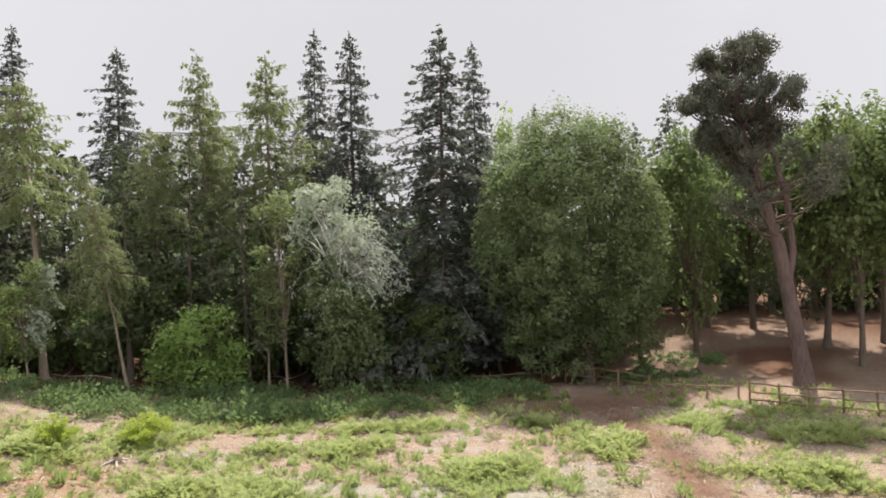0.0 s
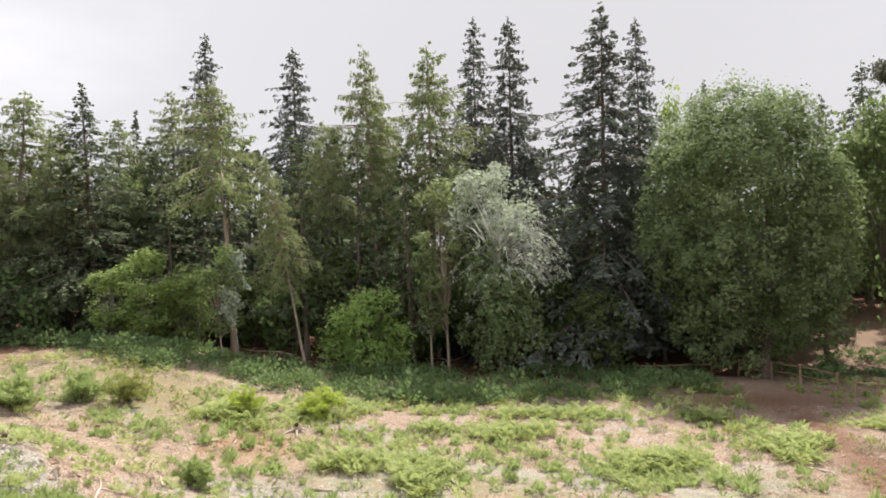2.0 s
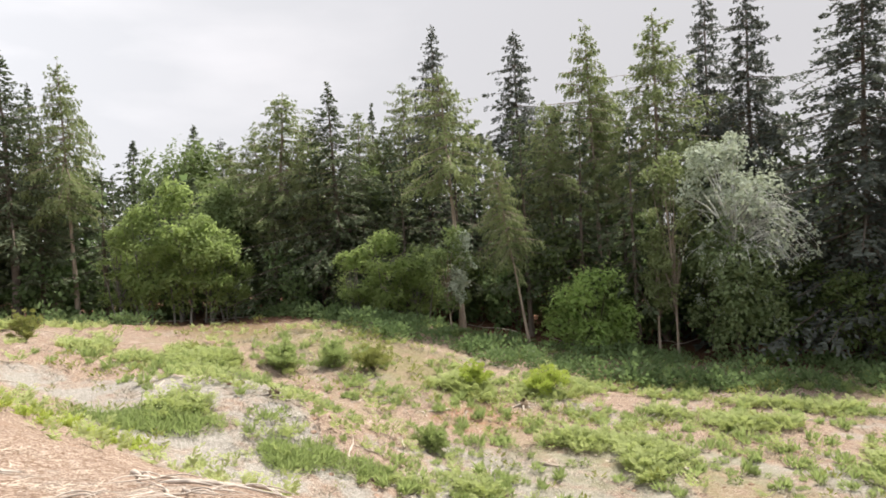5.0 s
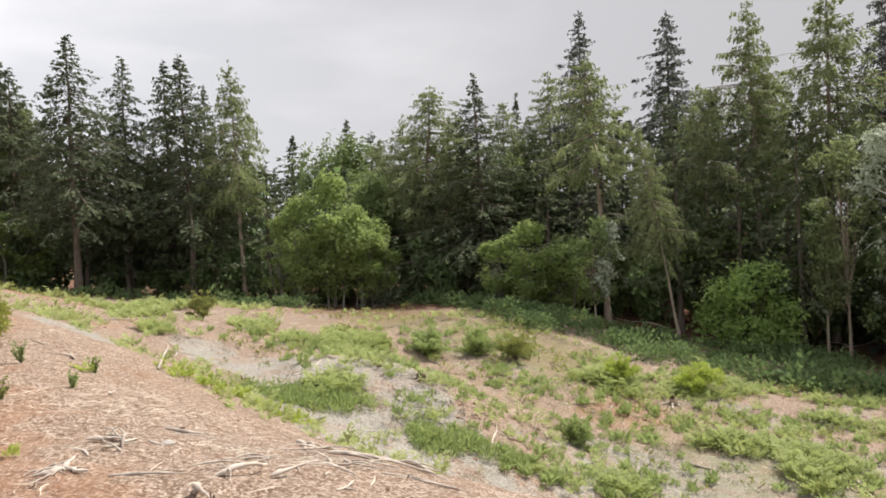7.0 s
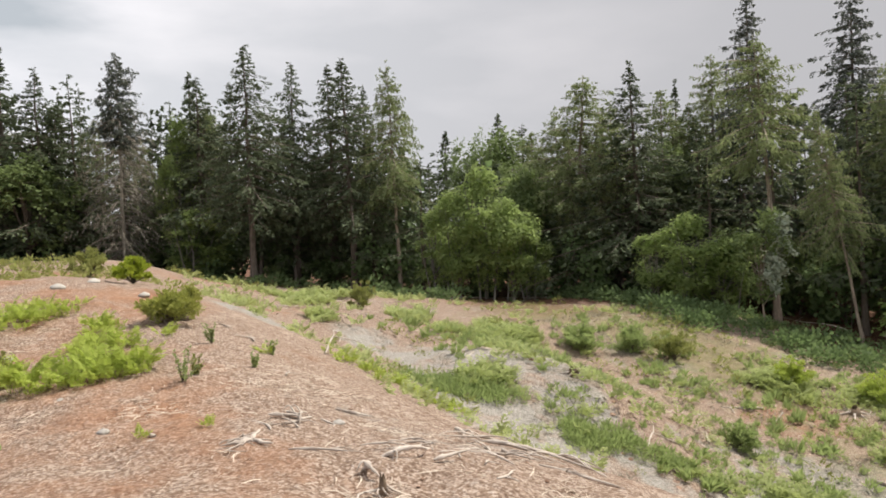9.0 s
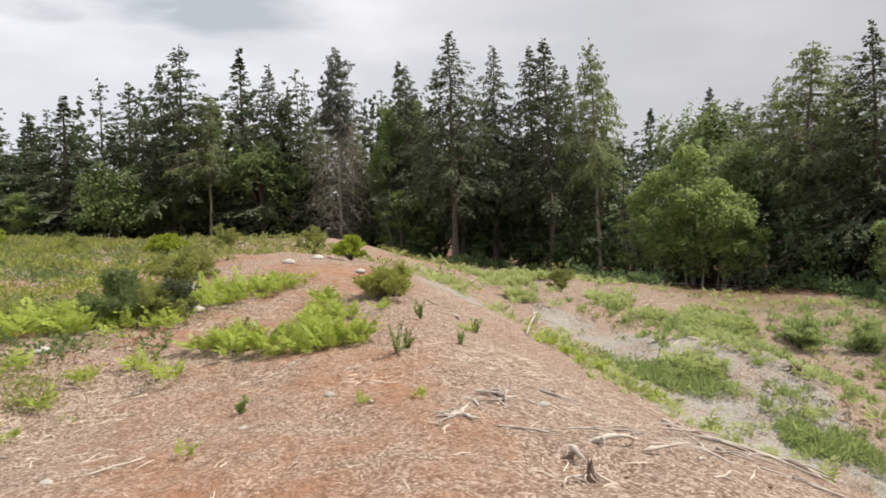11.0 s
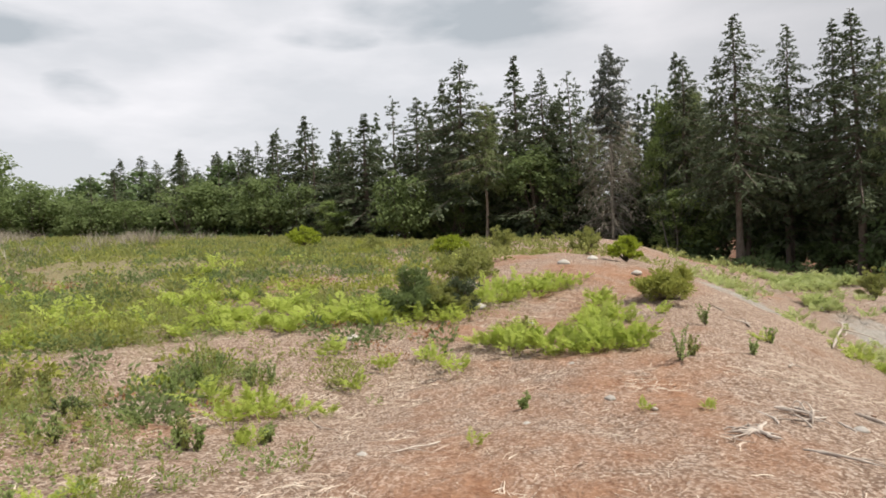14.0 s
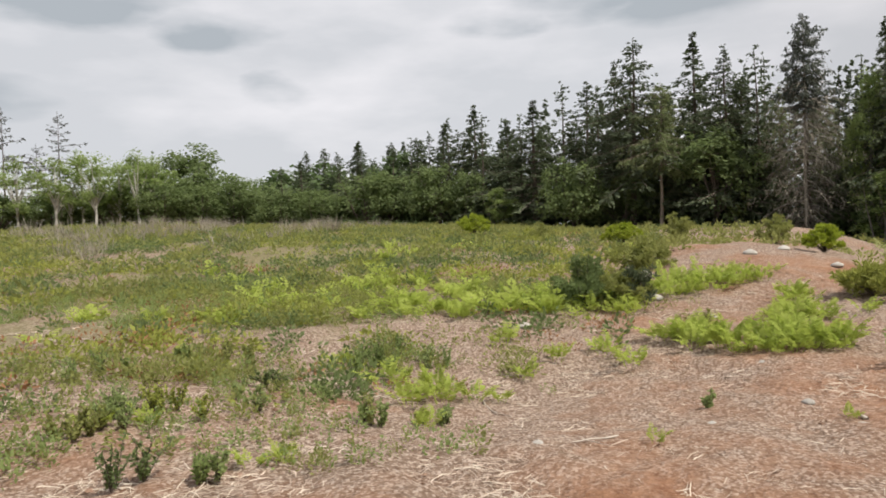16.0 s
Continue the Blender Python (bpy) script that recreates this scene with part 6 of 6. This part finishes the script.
def stump(x, y, h, r, label="broken dark stump with splayed roots in the soil", pale=False):
    ob = thing("tree_stump", x, y, None, label, "stump", "stumps on the mound")
    mt = M_DEADWOOD if pale else M_STUMP
    s = np.linspace(0, 1, 6)
    line = np.stack([0.06 * h * s, -0.04 * h * s, -0.1 + (h + 0.1) * s], 1)
    V, F = tube(line, r * np.array([1.5, 1.15, 1.0, 0.95, 0.85, 0.5]), 10, 0.12)
    V[-10:, 2] += rng.normal(size=10) * 0.25 * h
    part("stem", quads("stem", V, F, mt, True), ob)
    for k in range(6):
        a = k * 1.05 + rng.normal() * 0.25
        L = r * (1.6 + 2.2 * rng.random())
        q = np.linspace(0, 1, 7)
        w = rng.normal() * 0.5
        px = x + np.cos(a + w * q) * (0.6 * r + L * q)
        py = y + np.sin(a + w * q) * (0.6 * r + L * q)
        pz = ground_z(px, py) + h * 0.35 * (1 - q) ** 2 + 0.01 - 0.03 * q
        o = np.array(ob.location)
        part("root", quads("root", *tube(np.stack([px, py, pz], 1) - o, np.linspace(r * 0.26, r * 0.05, 7), 5, 0.1), M_DEADWOOD, True), ob)


stump(-14.2, 13.9, 0.18, 0.16, "dark burnt stump with a pale cut on the knoll")
stump(-11.4, 23.9, 0.2, 0.2, "dark rotten stump on the valley floor")
for args in ((-6.35, 2.3, 0.50, 150, 0.013, 0.25, 3), (-6.1, 2.1, 0.44, 320, 0.012, 0.25, 3), (-6.6, 2.9, 0.39, 20, 0.012, 0.25, 2), (-5.6, 3.1, 0.50, 60, 0.015, 0.2, 2), (-5.2, 3.4, 0.55, 110, 0.012, 0.25, 3),
             (-4.9, 2.9, 0.33, 200, 0.011, 0.3, 2), (-7.1, 3.3, 0.44, 10, 0.018, 0.2, 1), (-6.9, 1.35, 0.28, 40, 0.011, 0.2, 1), (-7.0, 1.45, 0.15, 200, 0.018, 0.1, 0), (-6.2, 1.75, 0.19, 100, 0.008, 0.3, 1),
             (-8.1, 2.8, 0.44, 30, 0.012, 0.2, 2), (-9.0, 3.5, 0.61, 170, 0.015, 0.15, 2), (-11.7, 4.0, 0.66, 160, 0.021, 0.15, 2), (-12.6, 3.9, 0.50, 200, 0.018, 0.15, 1), (-4.6, 3.4, 0.44, 130, 0.012, 0.25, 2), (-4.2, 3.2, 0.39, 70, 0.012, 0.25, 2)):
    lie(*args)
for args in ((-6.4, 4.95, 1.5, -32, 0.02, 0.3, 4), (-5.6, 4.45, 1.0, -28, 0.024, 0.3, 4), (-5.3, 4.15, 1.1, -20, 0.018, 0.35, 4), (-6.0, 4.55, 0.6, 20, 0.01, 0.3, 2), (-4.7, 4.05, 0.8, -15, 0.014, 0.25, 3), (-5.1, 3.85, 0.8, 160, 0.01, 0.3, 2), (-4.6, 3.7, 0.5, 200, 0.01, 0.3, 2)):
    lie(*args, lift=0.02, label="gnarled grey roots along the broken edge of the mound", arch=0.05)
stump(-4.45, 2.4, 0.1, 0.032, "short broken stump leaning out of the soil")
lie(-6.95, 2.5, 0.36, 62, 0.022, 0.2, 0, label="thick pale slab of broken root on the mound")
lie(-6.5, 2.5, 0.24, 70, 0.022, 0.22, 0, label="short pale lump of broken root on the mound")
lie(-5.65, 2.2, 0.62, 32, 0.016, 0.18, 1, label="long thin bleached root across bare soil", arch=0.03)
lie(-5.05, 2.72, 0.5, 15, 0.024, 0.4, 1, label="curled bleached root on the mound", arch=0.08)
lie(-4.8, 3.05, 0.34, 75, 0.02, 0.12, 0, 0.07, label="forked bleached stick standing out of the soil")
lie(-4.95, 2.55, 0.3, 310, 0.026, 0.3, 1, label="gnarled bleached root lump", arch=0.06)
lie(-6.9, 4.75, 1.2, -22, 0.024, 0.16, 3, label="thick grey root along the broken edge of the mound", arch=0.06)
lie(-5.7, 4.2, 1.3, -25, 0.02, 0.2, 3, label="thick grey root along the broken edge of the mound", arch=0.06)
# a bleached root plate: pale roots fanning out over the soil
for k in range(7):
    a = 200 + 24 * k + 8 * rng.random()
    lie(-6.1, 2.05, 0.16 + 0.2 * rng.random(), a, 0.02, 0.3, 1, label="bleached root fanning out over bare soil", arch=0.015)
for k in range(5):
    lie(-6.75 + 0.12 * k, 2.75 - 0.05 * k, 0.3 + 0.15 * rng.random(), 150 + 30 * rng.normal(), 0.02 - 0.002 * k, 0.3, 1, label="thick pale piece of broken root on the mound", arch=0.1)
for k in range(9):
    lie(-4.9 + 0.5 * rng.normal(), 3.0 + 0.25 * rng.normal(), 0.3 + 0.35 * rng.random(), rng.random() * 360, 0.007 + 0.006 * rng.random(), 0.3, 2, label="crooked bleached root lying on the mound", arch=0.05)
lie(-12.4, 5.6, 1.5, 145, 0.03, 0.06, 1, 0.45, label="pale curved branch sticking out of the slope")
lie(-16.5, 16.2, 1.6, 20, 0.05, 0.1, 2, label="fallen branch on the sandy knoll")
for k in range(26):
    a, d = radians(-30 + 95 * rng.random()), 17 + 12 * rng.random()
    lie(-math.sin(a) * d, math.cos(a) * d, 0.7 + 1.2 * rng.random(), rng.random() * 360, 0.025 + 0.02 * rng.random(), 0.12, 1, label="fallen stick on the cleared ground")
for k in range(16):
    a, d = radians(95 + 45 * rng.random()), 6 + 8 * rng.random()
    lie(-math.sin(a) * d, math.cos(a) * d, 0.4 + 0.5 * rng.random(), rng.random() * 360, 0.006 + 0.008 * rng.random(), 0.15, 1, label="bleached stick lying among low heath plants")
for k in range(14):
    a = radians(8 + 50 * rng.random())
    d = float(wood_edge(math.degrees(a))) + 2 + 4 * rng.random()
    lie(-math.sin(a) * d, math.cos(a) * d, 2 + 2 * rng.random(), rng.random() * 360, 0.04, 0.1, 1, label="fallen pale branch on the floor of the wood")


def stone(x, y, r):
    a = np.linspace(0, 1, 6)
    V, F = tube(np.stack([0 * a, 0 * a, (a - 0.35) * r * 1.1], 1), r * np.array([0.3, 0.85, 1.05, 0.95, 0.65, 0.12]), 8, 0.1)
    ob = new("stone", quads("stone", V, F, M_STONE, True))
    ob.location = (x, y, float(ground_z(x, y)))
    return tagged(ob, "small pale grey stone half sunk in the soil", "stone", "stones on the mound")


for sx_, sy_, sr in ((-7.6, 1.1, 0.06), (-6.9, 0.2, 0.045), (-11.3, -2.4, 0.12), (-13.7, -0.4, 0.16), (-12.2, 0.5, 0.1), (-15.4, -0.6, 0.2), (-9.3, 0.9, 0.05), (-6.4, 3.0, 0.06), (-17.0, 1.6, 0.15), (-17.8, 2.4, 0.14), (-16.4, 3.2, 0.12), (-5.9, -1.2, 0.05)):
    stone(sx_, sy_, sr)


# bark chips and dead stalks, too many to count
def chip(bend, r, ends=0.3):
    """A flat splinter, bent once along its length."""
    V = np.array([[-0.5, -r * ends, 0.02], [-0.5, r * ends, 0.03], [0.05, r + bend, 0.09], [0.05, -r + bend, 0.07], [0.5, r * ends, 0.03], [0.5, -r * ends, 0.02]])
    return V, np.array([[0, 3, 2, 1], [3, 5, 4, 2]])


SPLINTERS = [chip(0.1, 0.02), chip(-0.08, 0.03), chip(0.03, 0.013), chip(0.16, 0.035), chip(-0.14, 0.016), chip(0.06, 0.011)]
cx_, cy_ = scatter(-16, 0, -12, 6, 260000, lambda x, y: step(2.2, 3.6, np.hypot(x, y)) * np.clip(6.5 / np.hypot(x, y), 0, 1) ** 1.5 * (0.04 + 0.96 * step(-0.35, 0.75, vnoise(x, y, 1.5, 71) + 0.7 * vnoise(x, y, 0.45, 72) + 0.6 * hill(x, y, -6, -1.2, 3, 1.5) - 0.9 * hill(x, y, -5.5, 1.0, 2.4, 1.6))))
stuff("bark_chips", many(SPLINTERS, cx_, cy_, 0.03 + 0.2 * rng.random(len(cx_)) ** 3, tilt=0.14), M_LITTER, "pale bark chips and dead stalks strewn over the soil", "bark chips")
STALKS = [chip(0.03, 0.014, 0.6), chip(-0.09, 0.016, 0.5), chip(0.06, 0.012, 0.6), chip(0.12, 0.015, 0.5)]
cx_, cy_ = scatter(-15, -1, -13, 4.5, 130000, lambda x, y: step(2.4, 3.6, np.hypot(x, y)) * np.clip(8 / np.hypot(x, y), 0, 1) * (0.08 + 0.92 * step(-0.1, 0.6, vnoise(x, y, 1.2, 141) + 0.7 * vnoise(x, y, 0.4, 142) + 0.35 * step(0.5, -3, y) - 0.9 * hill(x, y, -5.5, 1.0, 2.4, 1.6) - 0.6 * hill(x, y, -7.9, -6.9, 1.4, 0.9))))
stuff("straw_litter", many(STALKS, cx_, cy_, 0.06 + 0.2 * rng.random(len(cx_)) ** 2, tilt=0.16), M_STRAW, "bleached dead grass and bracken stalks matted on the soil", "dead grass")
cx_, cy_ = scatter(-30, 16, 6, 31, 100000, lambda x, y: (y > edge_line(x) + 3.5) * (0.2 + 0.7 * step(0, 0.5, vnoise(x, y, 3.1, 11) + 0.5 * vnoise(x, y, 0.9, 73))))
stuff("brash", many(SPLINTERS, cx_, cy_, 0.12 + 0.34 * rng.random(len(cx_)) ** 2.5, tilt=0.15), M_DEADWOOD, "bleached sticks and brash left on the cleared slope", "brash")


# clods of soil and bits of turf on the mound and the cleared slope
def clod():
    a = np.linspace(0, 1, 4)
    return tube(np.stack([0 * a, 0 * a, (a - 0.35) * 0.9], 1), np.array([0.5, 1.0, 0.8, 0.15]), 5, 0.16)


cx_, cy_ = scatter(-15, 1, -9, 6, 9000, lambda x, y: step(2.4, 3.6, np.hypot(x, y)) * np.clip(6 / np.hypot(x, y), 0, 1) * (0.15 + 0.85 * step(0.1, 0.6, vnoise(x, y, 1.1, 121) + 0.4 * vnoise(x, y, 0.4, 122))))
stuff("soil_clods", many([clod() for k in range(5)], cx_, cy_, 0.008 + 0.03 * rng.random(len(cx_)) ** 3, tilt=0.4), M_SOIL, "crumbled clods of reddish soil on the mound", "soil")
cx_, cy_ = scatter(-24, 16, 8, 30, 5000, lambda x, y: step(0.0, 0.5, vnoise(x, y, 1.6, 123)) * (y > edge_line(x) + 3))
stuff("slope_clods", many([clod() for k in range(5)], cx_, cy_, 0.03 + 0.1 * rng.random(len(cx_)) ** 3, tilt=0.4), M_SOIL, "clods and lumps of turf on the cleared slope", "soil")
